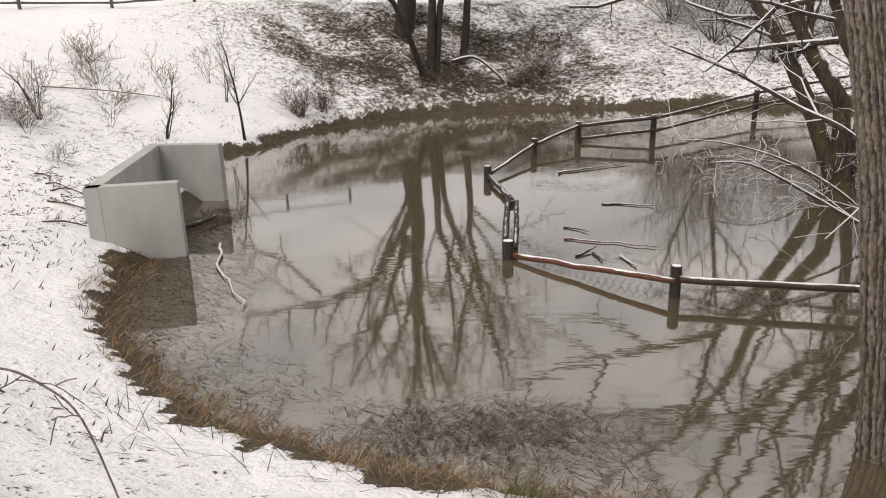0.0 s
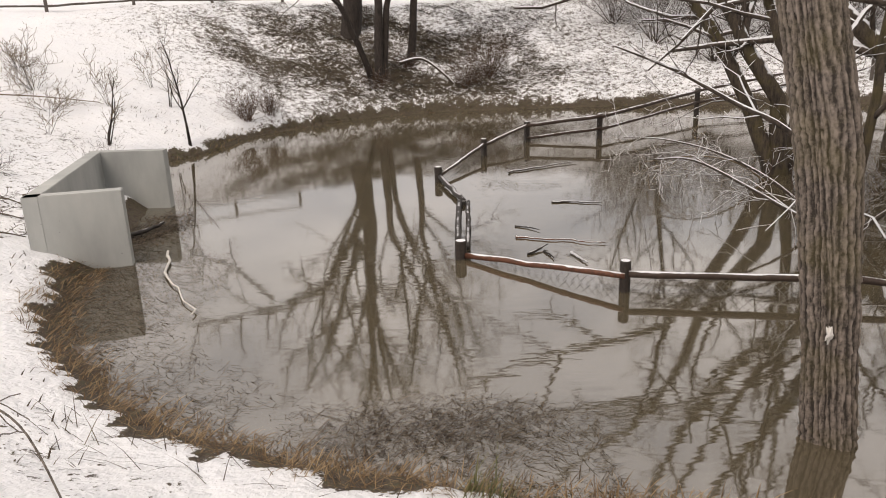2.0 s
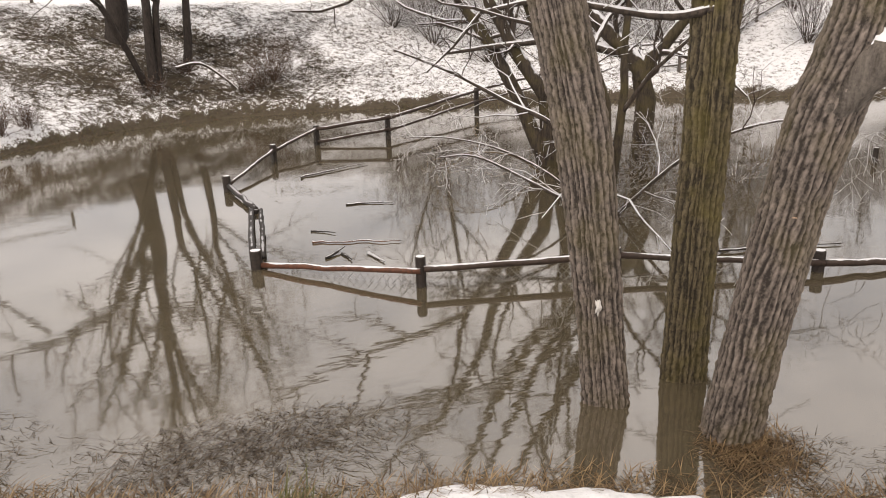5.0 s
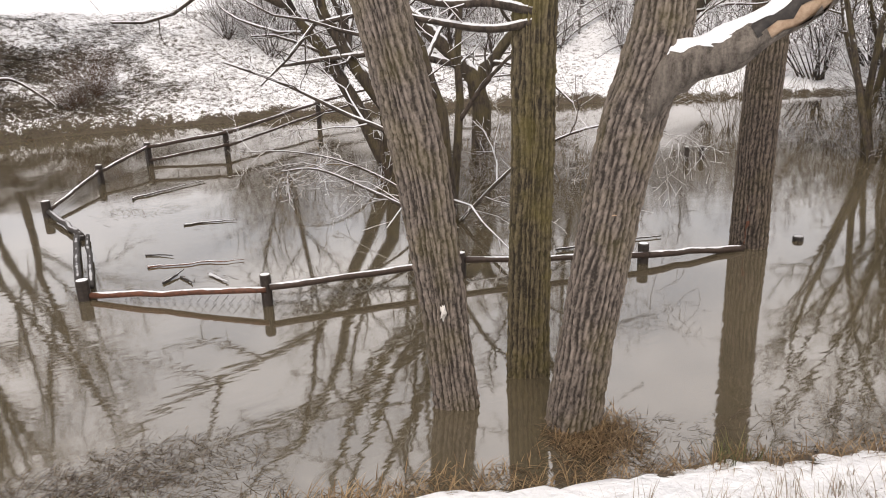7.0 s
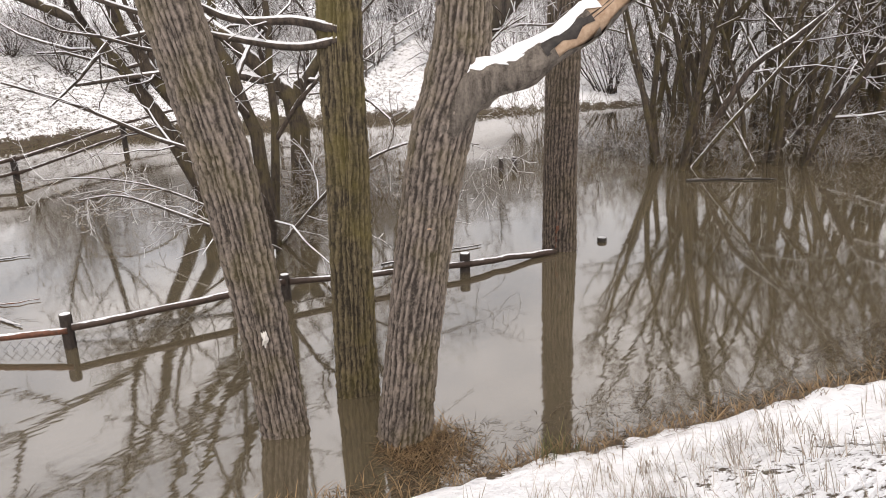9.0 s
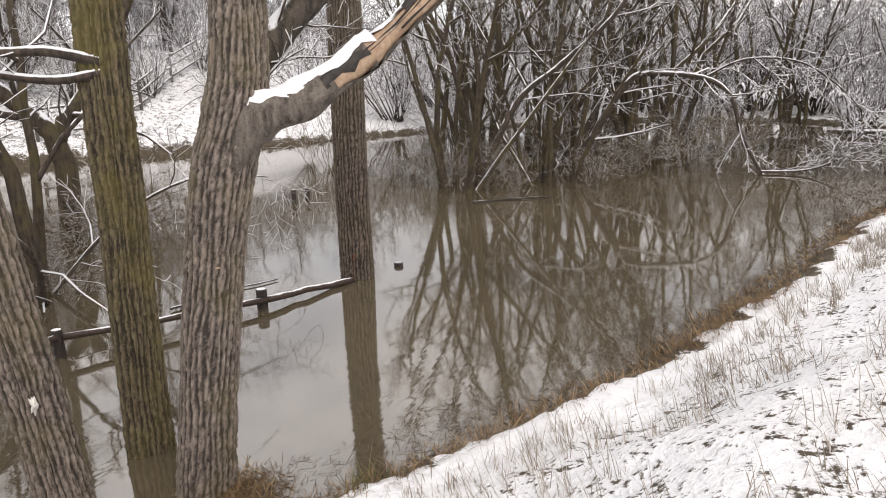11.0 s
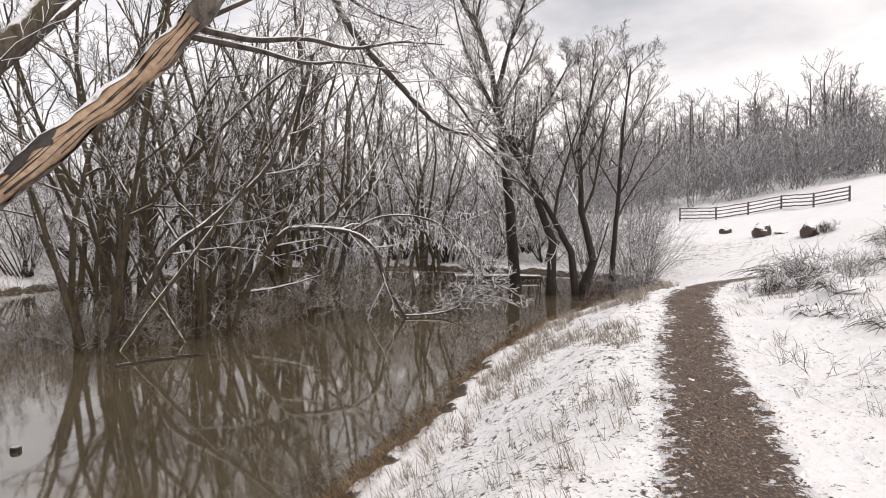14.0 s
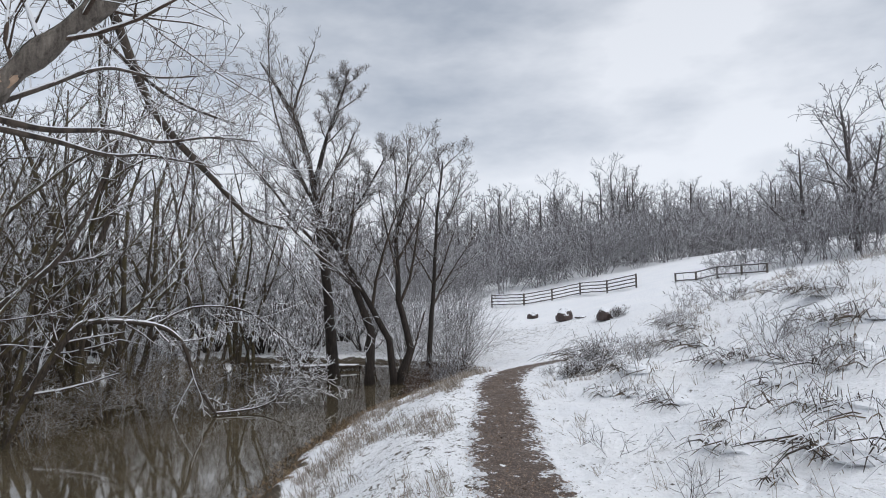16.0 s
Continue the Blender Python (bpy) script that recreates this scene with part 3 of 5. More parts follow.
def shell(pts, radii, a0, a1, sides, jag, seed, lift=0.0):
    """Part of a tube's skin, between two angles measured from straight up, with ragged edges."""
    rng = random.Random(seed)
    v, f, n = [], [], len(pts)
    for i, p in enumerate(pts):
        along = (pts[min(i + 1, n - 1)] - pts[max(i - 1, 0)]).normalized()
        up = (Vector((0, 0, 1)) - along * along.z).normalized()
        side = along.cross(up)
        lo, hi = a0 + rng.uniform(-jag, jag), a1 + rng.uniform(-jag, jag)
        for k in range(sides + 1):
            a = lo + (hi - lo) * k / sides
            edge = min(k, sides - k) / sides
            r = radii[i] * (1 + rng.uniform(-0.06, 0.06)) + lift * min(1, 3 * edge)
            v.append(p + (up * math.cos(a) + side * math.sin(a)) * r)
    for i in range(n - 1):
        for k in range(sides):
            a = i * (sides + 1) + k
            f.append((a, a + 1, a + sides + 2, a + sides + 1))
    return v, f


def broken_limb(root):
    line = smooth_line([(3.16, 3.74, 1.98), (3.26, 3.56, 2.2), (3.44, 3.33, 2.32), (3.73, 3.05, 2.59), (4.07, 2.71, 3.03), (4.31, 2.46, 3.34), (4.42, 2.2, 3.66), (4.46, 1.95, 3.95), (4.5, 1.6, 4.3), (4.6, 1.2, 4.8)], 8)
    n = len(line)
    radii = [0.125 - 0.042 * min(1, i / 22) + 0.010 * math.sin(i * 0.9) for i in range(n)]
    radii = [max(r - 0.0004 * i, 0.05) for i, r in enumerate(radii)]
    core = Tubes()
    core.tube(line, [r * 0.94 for r in radii], 16)
    core.v = [Vector(p) + Vector(noise.noise_vector(Vector(p) * 7.0)) * 0.011 + Vector(noise.noise_vector(Vector(p) * 22.0)) * 0.005 for p in core.v]
    wood = part_of("broken_wood", core.mesh("broken_wood", M_BARE_WOOD), root, "pale orange torn wood of the broken limb")
    for name, lo, hi, mat, a, b, seed in (("bark", 0, 15, M_LIMB_BARK, 0.3, 5.9, 1), ("bark", 20, 60, M_LIMB, -1.3, 0.5, 2), ("bark", 20, n, M_LIMB_BARK, 2.5, 4.8, 3), ("bark", 12, 24, M_LIMB_BARK, 2.3, 4.6, 6), ("bark", 13, 20, M_LIMB_BARK, 0.5, 2.6, 13), ("bark", 13, 24, M_LIMB_BARK, -0.6, 0.85, 7), ("bark", 49, n, M_LIMB_BARK, -1.6, 3.1, 5), ("bark", 49, n, M_LIMB, -1.1, 0.7, 8)):
        seg = line[lo:hi]
        v, f = shell(seg, [r * 1.07 for r in radii[lo:hi]], a, b, 14, 0.3, seed)
        part_of(name, mesh_of(name, v, f, mat, True), wood, "dark furrowed bark")
    v, f = shell(line[7:25], [r * 1.05 for r in radii[7:25]], -1.0, 0.85, 12, 0.35, 9, 0.035)
    part_of("snow", mesh_of("snow", v, f, M_SNOW, True), wood, "thick strip of white snow")
    for k, a0 in enumerate((1.0, 1.4, 1.8, 2.2)):
        crack, rc = Tubes(), random.Random(60 + k)
        pts = []
        for i in range(18 + 4 * k, n - 6):
            along = (line[i + 1] - line[i - 1]).normalized()
            up = (Vector((0, 0, 1)) - along * along.z).normalized()
            a0 += rc.gauss(0, 0.035)
            pts.append(line[i] + (up * math.cos(a0) + along.cross(up) * math.sin(a0)) * radii[i] * 0.94)
        crack.tube(pts, [0.0015 + 0.006 * rc.random() ** 2 for _ in pts], 4)
        part_of("crack", crack.mesh("crack", M_POST), wood, "dark lengthwise crack in the torn wood")
    for lo, hi, a, b, seed in ((18, 24, 0.3, 1.7, 12), (27, 32, 0.3, 0.95, 16)):
        v, f = shell(line[lo:hi], [r * (1.02 + 0.05 * math.sin(i)) for i, r in enumerate(radii[lo:hi])], a, b, 8, 0.4, seed, 0.008)
        part_of("knot", mesh_of("knot", v, f, M_PIPE, True), wood, "blackened knot hole")
    twigs = Tubes()
    rng = random.Random(77)
    grow(twigs, twigs, line[52:], 0.04, 0.02, 2, rng, 0.9, 0.05, (8, 5), 0.7, 0.16, 0.1)
    tagged(part_of("twig_crown", twigs.mesh("twig_crown", M_TWIG), wood), kind="stuff")


def side_limb(root, pts, r0, r1, mat, seed, levels=2, kids=(8, 6), ratio=0.5, droop=0.05, name="limb", start=0.2):
    rng = random.Random(seed)
    line = smooth_line(pts, 5)
    n = len(line) - 1
    tb, tw = Tubes(), Tubes()
    tb.tube(line, [r0 + (r1 - r0) * i / n for i in range(n + 1)], 9)
    limb = part_of(name, tb.mesh(name, mat), root)
    if levels:
        grow(tw, tw, line, min(r0 * 0.6, 0.03), min(r1, 0.012), levels, rng, 0.85, 0.03, kids, ratio, 0.15, start, droop)
        tagged(part_of("twig_crown", tw.mesh("twig_crown", M_TWIG), root), kind="stuff")
    return limb


broken_limb(T3)
side_limb(T3, [(3.2, 3.9, 1.8), (3.5, 4.0, 2.3), (3.95, 3.9, 2.75), (4.4, 3.7, 3.2), (5.4, 3.4, 4.3)], 0.13, 0.07, M_DARK_LIMB, 4, 3, (14, 6, 4), 0.3)
side_limb(T3, [(3.32, 3.66, 4.9), (4.6, 3.2, 6.0), (6.2, 2.6, 6.1), (7.0, 2.2, 5.5), (7.13, 1.77, 4.41), (7.17, 1.22, 3.74), (7.2, 0.9, 3.4), (7.3, 0.6, 3.3)], 0.07, 0.014, M_LIMB, 6, 3, (20, 7, 4), 0.3, 0.0)
side_limb(T3, [(5.4, 2.9, 6.05), (5.9, 2.45, 5.3), (6.3, 1.95, 4.7), (6.6, 1.5, 4.35), (6.8, 1.0, 4.2)], 0.03, 0.008, M_LIMB, 7, 3, (14, 6, 4), 0.36, 0.0)
side_limb(T3, [(4.42, 2.2, 3.66), (4.8, 2.0, 3.9), (5.3, 1.75, 4.2), (5.8, 1.5, 4.3), (6.2, 1.2, 4.45)], 0.022, 0.006, M_LIMB, 10, 3, (12, 6, 4), 0.36, 0.0)
side_limb(T3, [(4.42, 2.2, 3.66), (4.62, 1.9, 3.62), (4.8, 1.6, 3.66), (5.0, 1.35, 3.64), (5.2, 1.05, 3.72), (5.4, 0.75, 3.74)], 0.024, 0.005, M_LIMB, 8, 2, (13, 6), 0.3, 0.0, start=0.3)
side_limb(T3, [(4.42, 2.2, 3.6), (4.65, 1.86, 3.56), (4.85, 1.62, 3.52), (5.05, 1.4, 3.56), (5.3, 1.05, 3.53)], 0.022, 0.005, M_LIMB, 9, 2, (12, 6), 0.3, 0.0, start=0.3)
side_limb(T2, [(3.14, 4.6, 2.5), (2.9, 4.75, 2.46), (2.64, 4.95, 2.51), (2.4, 5.12, 2.58), (1.9, 5.5, 2.8)], 0.032, 0.016, M_LIMB, 12, 1, (5,), 0.3)
side_limb(T2, [(3.14, 4.6, 2.55), (2.9, 4.76, 2.62), (2.7, 4.9, 2.62), (2.5, 5.05, 2.68), (2.1, 5.3, 2.95)], 0.036, 0.02, M_LIMB, 13, 1, (5,), 0.3)
side_limb(T3, [(3.1, 3.85, 1.5), (3.5, 4.3, 1.15), (4.0, 4.8, 0.95), (4.6, 5.3, 0.98)], 0.014, 0.006, M_LIMB, 14, 1, (4,), 0.3)
side_limb(T4, [(7.2, 5.82, 3.6), (7.9, 5.4, 4.4), (8.8, 5.0, 5.4), (9.8, 4.6, 6.8)], 0.08, 0.03, M_LIMB, 15, 2, (7, 6))


def scar(root, at, toward, w, h):
    """A pale oval where the bark is gone."""
    tb = Tubes()
    n = Vector(toward).normalized()
    side = n.cross(Vector((0, 0, 1))).normalized()
    rng = random.Random(int(at[2] * 100))
    rim = [Vector(at) + side * (w * math.cos(a) * q) + Vector((0, 0, h * math.sin(a) * q)) - n * 0.02 for a, q in [(i * 0.349, rng.uniform(0.45, 1.3)) for i in range(18)]]
    tb.v = rim + [Vector(at) + n * 0.008]
    tb.f = [(i, (i + 1) % 18, 18) for i in range(18)]
    part_of("scar", tb.mesh("scar", M_WHITE if h > w else M_BARE_WOOD, False), next(c for c in root.children if c.name.startswith("trunk")), "pale patch of missing bark")


def stripped(root, line, r, seed, label, mat):
    """A ragged lengthwise strip where the bark has come away."""
    rng = random.Random(seed)
    pts = [Vector(p) + Vector((rng.gauss(0, 0.004), rng.gauss(0, 0.004), 0)) for p in smooth_line(line, 6)]
    tb = Tubes()
    tb.tube(pts, [r * rng.uniform(0.45, 1.15) for _ in pts], 6)
    part_of("stripped_wood", tb.mesh("stripped_wood", mat), next(c for c in root.children if c.name.startswith("trunk")), label)


stripped(T1, [(2.325, 4.64, 0.03), (2.305, 4.655, 0.4), (2.265, 4.68, 0.9), (2.225, 4.70, 1.2)], 0.02, 1, "pale orange strip of bared wood", M_BARE_WOOD)
stripped(T4, [(7.0, 5.76, 0.05), (7.01, 5.755, 0.25), (7.02, 5.75, 0.5)], 0.02, 2, "reddish strip of bared wood", M_RAIL_RED)
stripped(T4, [(7.12, 5.67, 0.4), (7.11, 5.67, 0.6), (7.1, 5.67, 0.85)], 0.022, 3, "reddish strip of bared wood", M_RAIL_RED)
scar(T1, (2.31, 4.485, 0.72), (-0.5, -0.85, 0), 0.02, 0.06)
scar(T3, (3.0, 3.70, 1.42), (-0.5, -0.85, 0), 0.035, 0.018)


# ---- drowned fence round the basin ----
def post(at, r, low, top, mat=None):
    tb = Tubes()
    tb.tube([(at[0], at[1], low), (at[0], at[1], top - 0.02), (at[0], at[1], top - 0.012), (at[0], at[1], top)], [r, r, r * 0.98, r * 0.86], 10)
    return tb.mesh("post", mat or M_POST, False)


def rail_mesh(a, b, r, mat, sag=0.0):
    a, b = Vector(a), Vector(b)
    rng = random.Random(int(a.x * 100) + int(b.y * 10))
    n = 7
    pts = [a.lerp(b, i / n) + Vector((rng.gauss(0, 0.006), rng.gauss(0, 0.006), -sag * math.sin(math.pi * i / n) + rng.gauss(0, 0.005))) for i in range(n + 1)]
    tb = Tubes()
    tb.tube(pts, [r * rng.uniform(0.9, 1.06) for _ in pts], 9)
    return tb.mesh("rail", mat, True)


def wire_mesh(a, b, low, top_a, top_b):
    """Woven wire between two posts."""
    a, b = Vector((a[0], a[1], 0)), Vector((b[0], b[1], 0))
    length, tb, pitch = (b - a).length, Tubes(), 0.085
    along = (b - a).normalized()
    for sgn in (1, -1):
        s = -0.5
        while s < length + 0.5:
            line = []
            for j in range(9):
                z = low + 0.06 * j
                u = s + sgn * (z - low)
                lim = top_a + (top_b - top_a) * min(max(u / length, 0), 1)
                if 0 <= u <= length and z <= lim:
                    line.append(a + along * u + Vector((0, 0, z)))
            if len(line) > 1:
                tb.tube(line, [0.0022] * len(line), 3, cap=False)
            s += pitch
    return tb.mesh("wire_mesh", M_WIRE, False)


def basin_fence():
    root = tagged(new("fence"), "dark wooden post-and-rail fence with wire mesh, drowned in floodwater", "fence")
    posts = [((0.45, 8.42), 0.065, 0.21), ((1.94, 7.2), 0.052, 0.31), ((3.88, 6.8), 0.05, 0.27), ((5.72, 6.05), 0.06, 0.22), ((0.63, 10.98), 0.05, 0.06), ((0.32, 12.72), 0.065, 0.25),
             ((1.3, 15.14), 0.065, 0.34), ((2.41, 16.8), 0.07, 0.45), ((4.08, 16.95), 0.065, 0.55), ((7.67, 20.6), 0.07, 0.72), ((10.85, 9.97), 0.045, 0.26), ((11.3, 10.0), 0.045, 0.24), ((7.75, 5.6), 0.06, 0.05)]
    for p, r, top in posts:
        part_of("post", post(p, r, -0.6, top, mat=M_POST if top > 0.1 else M_PIPE), root, "dark wet post with a snow cap" if top > 0.1 else "dark stub of a drowned post")
    rails = [((0.5, 8.39, 0.05), (1.92, 7.16, 0.17), 0.038, M_RAIL_RED), ((1.96, 7.16, 0.18), (3.86, 6.76, 0.20), 0.04, M_RAIL), ((3.9, 6.76, 0.19), (5.72, 6.0, 0.1), 0.04, M_RAIL),
             ((5.74, 6.0, 0.1), (6.95, 5.72, 0.02), 0.045, M_RAIL), ((0.42, 8.5, 0.16), (0.56, 10.9, 0.06), 0.045, M_PIPE), ((0.54, 8.5, 0.1), (0.7, 10.95, 0.05), 0.035, M_PIPE),
             ((0.63, 10.98, 0.05), (0.34, 12.7, 0.08), 0.05, M_PIPE), ((0.36, 12.74, 0.1), (1.3, 15.08, 0.24), 0.035, M_RAIL), ((1.3, 15.1, 0.22), (2.41, 16.75, 0.37), 0.04, M_RAIL),
             ((2.41, 16.75, 0.36), (4.08, 16.88, 0.49), 0.05, M_RAIL), ((4.08, 16.88, 0.48), (7.67, 20.5, 0.66), 0.05, M_RAIL), ((2.41, 16.75, 0.08), (4.08, 16.88, 0.22), 0.04, M_RAIL),
             ((4.08, 16.88, 0.2), (7.67, 20.5, 0.36), 0.04, M_RAIL), ((7.67, 20.5, 0.66), (11.6, 23.2, 0.9), 0.05, M_RAIL), ((7.67, 20.5, 0.34), (11.6, 23.2, 0.55), 0.04, M_RAIL)]
    for a, b, r, m in rails:
        part_of("rail", rail_mesh(a, b, r * 0.85, m), root, "wet reddish rail dusted with snow" if m is M_RAIL_RED else "")
    for a, b, ta, tb_ in (((0.5, 8.39), (1.94, 7.18), 0.05, 0.17), ((1.94, 7.18), (3.88, 6.78), 0.18, 0.2), ((0.36, 12.74), (1.3, 15.1), 0.1, 0.22), ((1.3, 15.1), (2.41, 16.77), 0.22, 0.36), ((2.41, 16.77), (4.08, 16.9), 0.36, 0.48)):
        part_of("wire_mesh", wire_mesh(a, b, -0.02, ta, tb_), root, "galvanised woven wire mesh")


basin_fence()


def ranch_fence(line, spacing, height, rails, label, r=0.055):
    """A post-and-rail fence that follows the ground."""
    root = tagged(new("rail_fence"), label, "fence")
    pts = []
    for a, b in zip(line, line[1:]):
        a, b = Vector((*a, 0)), Vector((*b, 0))
        n = max(1, round((b - a).length / spacing))
        pts += [a.lerp(b, i / n) for i in range(n)]
    pts.append(Vector((*line[-1], 0)))
    for p in pts:
        p.z = ground_at(p.x, p.y)
        part_of("post", post((p.x, p.y), r, p.z - 0.3, p.z + height, mat=M_FENCE), root)
    for p, q in zip(pts, pts[1:]):
        for k in range(rails):
            z = Vector((0, 0, height * (0.93 - 0.72 * k / max(rails - 1, 1) if rails > 1 else 0.9)))
            part_of("rail", rail_mesh(p + z, q + z, r * 0.8, M_FENCE), root)


ranch_fence([(-24.0, 17.5), (-14.0, 23.9), (-5.0, 29.6)], 2.4, 0.75, 2, "weathered two-rail wooden fence along the snowy bank top")
ranch_fence([(13.6, 22.4), (15.5, 21.9), (17.5, 22.4), (20, 23.6), (23, 24.6), (28, 25.5)], 2.2, 1.05, 3, "dark wooden rail fence beside a snowy walkway")
ranch_fence([(46.0, -12.4), (44.0, -13.97), (43.0, -17.4), (38.7, -19.1)], 2.2, 0.85, 4, "four-rail wooden fence across the snowy field")
ranch_fence([(36.4, -20.3), (34.4, -21.6), (32.2, -23.0)], 1.5, 0.55, 2, "low wooden rail fence on the hill crest")

# ---- willows inside the fence ----
WILLOW = "mossy leaning willow with snow-lined branches in the water"
tree("willow_tree", (4.95, 8.75, 0), [([(0, 0, -0.3), (-0.02, 0.01, 0.5), (-0.09, 0.05, 1.46), (-0.3, 0.18, 2.3), (-0.57, 0.34, 2.93), (-0.88, 0.53, 3.58), (-1.3, 0.8, 4.7), (-1.9, 1.2, 6.5)], 0.11, 0.025),
                                      ([(-0.02, 0.05, -0.3), (-0.2, 0.12, 0.8), (-0.46, 0.28, 1.55), (-0.75, 0.45, 2.19), (-0.99, 0.6, 2.91), (-1.23, 0.74, 3.47), (-1.6, 0.95, 4.6), (-2.3, 1.3, 6.2)], 0.085, 0.02),
                                      ([(0.05, 0.1, -0.3), (0.35, 0.3, 1.6), (0.5, 0.5, 3.2), (1.0, 1.0, 6.0)], 0.07, 0.02)],
     WILLOW, "willows in the basin", 21, 3, (8, 7, 5), 0.85, 0.05, 0.30, M_WILLOW, M_LIMB, M_TWIG, 0.2, 0.22)
tree("willow_tree", (7.1, 11.3, 0), [([(0, 0, -0.3), (0.01, 0, 1.19), (-0.06, 0.04, 1.67), (-0.38, 0.25, 2.1), (-0.8, 0.53, 2.62), (-1.41, 0.93, 3.2), (-1.81, 1.19, 3.99), (-2.25, 1.48, 5.0), (-2.62, 1.72, 6.3), (-2.9, 1.9, 8.0)], 0.19, 0.04),
                                     ([(-0.06, 0.04, 1.45), (0.1, -0.07, 1.85), (0.35, -0.23, 2.21), (0.58, -0.38, 2.57), (1.2, -0.8, 4.0), (1.8, -1.0, 7.0)], 0.13, 0.03)],
     WILLOW, "willows in the basin", 22, 3, (10, 8, 5), 0.9, 0.03, 0.28, M_WILLOW, M_LIMB, M_TWIG, 0.1, 0.22)
tree("willow_tree", (5.91, 12.29, 0), [([(0, 0, -0.3), (-0.49, 0.24, 1.14), (-0.95, 0.47, 2.12), (-1.48, 0.73, 2.95), (-2.29, 1.14, 3.4), (-3.1, 1.54, 3.8), (-4.1, 2.05, 4.3), (-5.2, 2.6, 5.2)], 0.15, 0.03),
                                       ([(0.02, 0, -0.3), (-0.13, 0.06, 1.22), (-0.6, 0.3, 2.05), (-0.95, 0.5, 2.8), (-1.16, 0.58, 3.63), (-1.51, 0.75, 4.47), (-1.97, 0.98, 5.32), (-2.63, 1.31, 5.95), (-3.3, 1.7, 6.9)], 0.15, 0.04),
                                       ([(-1.45, 0.72, 4.35), (-2.44, 1.22, 4.89), (-3.27, 1.63, 5.21), (-4.3, 2.15, 5.76)], 0.07, 0.02),
                                       ([(0.1, 0.1, -0.3), (0.6, 0.5, 2.0), (1.0, 1.0, 5.0), (1.2, 1.3, 8.0)], 0.11, 0.03)],
     WILLOW, "willows in the basin", 23, 3, (8, 7, 5), 0.85, 0.04, 0.30, M_WILLOW, M_LIMB, M_TWIG, 0.2, 0.22)


def snowy_branch(pts, r0, r1, seed, label, kids=(7, 5), ratio=0.4, droop=0.1, name="fallen_branch", twig_mat=None, levels=2, thin=0.0032):
    rng = random.Random(seed)
    line = smooth_line(pts, 5)
    n = len(line) - 1
    root = tagged(new(name), label, "branch")
    tb, tw = Tubes(), Tubes()
    tb.tube(line, [r0 + (r1 - r0) * i / n for i in range(n + 1)], 8)
    part_of("stem", tb.mesh("stem", twig_mat or M_LIMB), root)
    grow(tw, tw, line, r0 * 0.75, r1, levels, rng, 0.8, 0.0, kids, ratio, 0.2, 0.12, droop, None, thin)
    tagged(part_of("twig_crown", tw.mesh("twig_crown", twig_mat or M_TWIG), root), kind="stuff")
    return root


SB = "long dead willow branch lined with snow, leaning over the water"
snowy_branch([(4.9, 8.7, -0.1), (4.4, 7.9, 0.75), (3.7, 7.88, 1.38), (3.25, 8.1, 1.64), (2.7, 8.38, 1.97), (2.15, 8.67, 2.22)], 0.045, 0.012, 41, SB, (9, 5), 0.32, 0.1)
snowy_branch([(5.0, 8.6, -0.1), (4.55, 8.3, 0.18), (4.15, 8.42, 0.38), (3.72, 8.65, 0.64), (3.2, 8.94, 0.91), (2.8, 9.15, 0.9)], 0.035, 0.01, 42, SB, (9, 6, 3), 0.34, 0.12, levels=3)
snowy_branch([(5.0, 9.0, -0.1), (4.4, 9.3, 0.5), (3.8, 9.65, 0.85), (3.2, 10.0, 1.0), (2.75, 10.3, 1.0)], 0.024, 0.006, 43, SB, (9, 5, 3), 0.4, 0.1, levels=3)
snowy_branch([(5.6, 11.9, -0.1), (4.9, 11.6, 0.35), (4.2, 11.5, 0.5), (3.5, 11.7, 0.4)], 0.02, 0.006, 44, SB, (8, 5, 3), 0.45, 0.1, twig_mat=M_TWIG_BARE, levels=3)
snowy_branch([(5.0, 8.8, -0.1), (5.6, 8.0, 0.9), (6.3, 7.4, 1.3), (7.0, 7.0, 1.2)], 0.03, 0.007, 45, SB, (9, 6, 4), 0.5, 0.15, levels=3)


# ---- far bank ----
FAR = "dark bare tree on the snowy bank across the pond"


def bank_tree(x, y, trunks, seed, kids=(11, 7, 6), **kw):
    return tree("bank_tree", (x, y, ground_at(x, y) - 0.15), trunks, FAR, "trees on the far bank", seed, 3, kids, 0.85, 0.08, 0.46, kw.pop("trunk_mat", M_FAR_TRUNK), M_FAR_TRUNK, M_TWIG_BARE, **kw)


def heights(x, y, lines):
    """Limbs given by their height over the water, set about the tree's foot."""
    z0 = ground_at(x, y) - 0.15
    return [([(px - x, 0.3 * k * (-1) ** j, pz - z0) for k, (px, pz) in enumerate(line)], r0, r1) for j, (line, r0, r1) in enumerate(lines)]


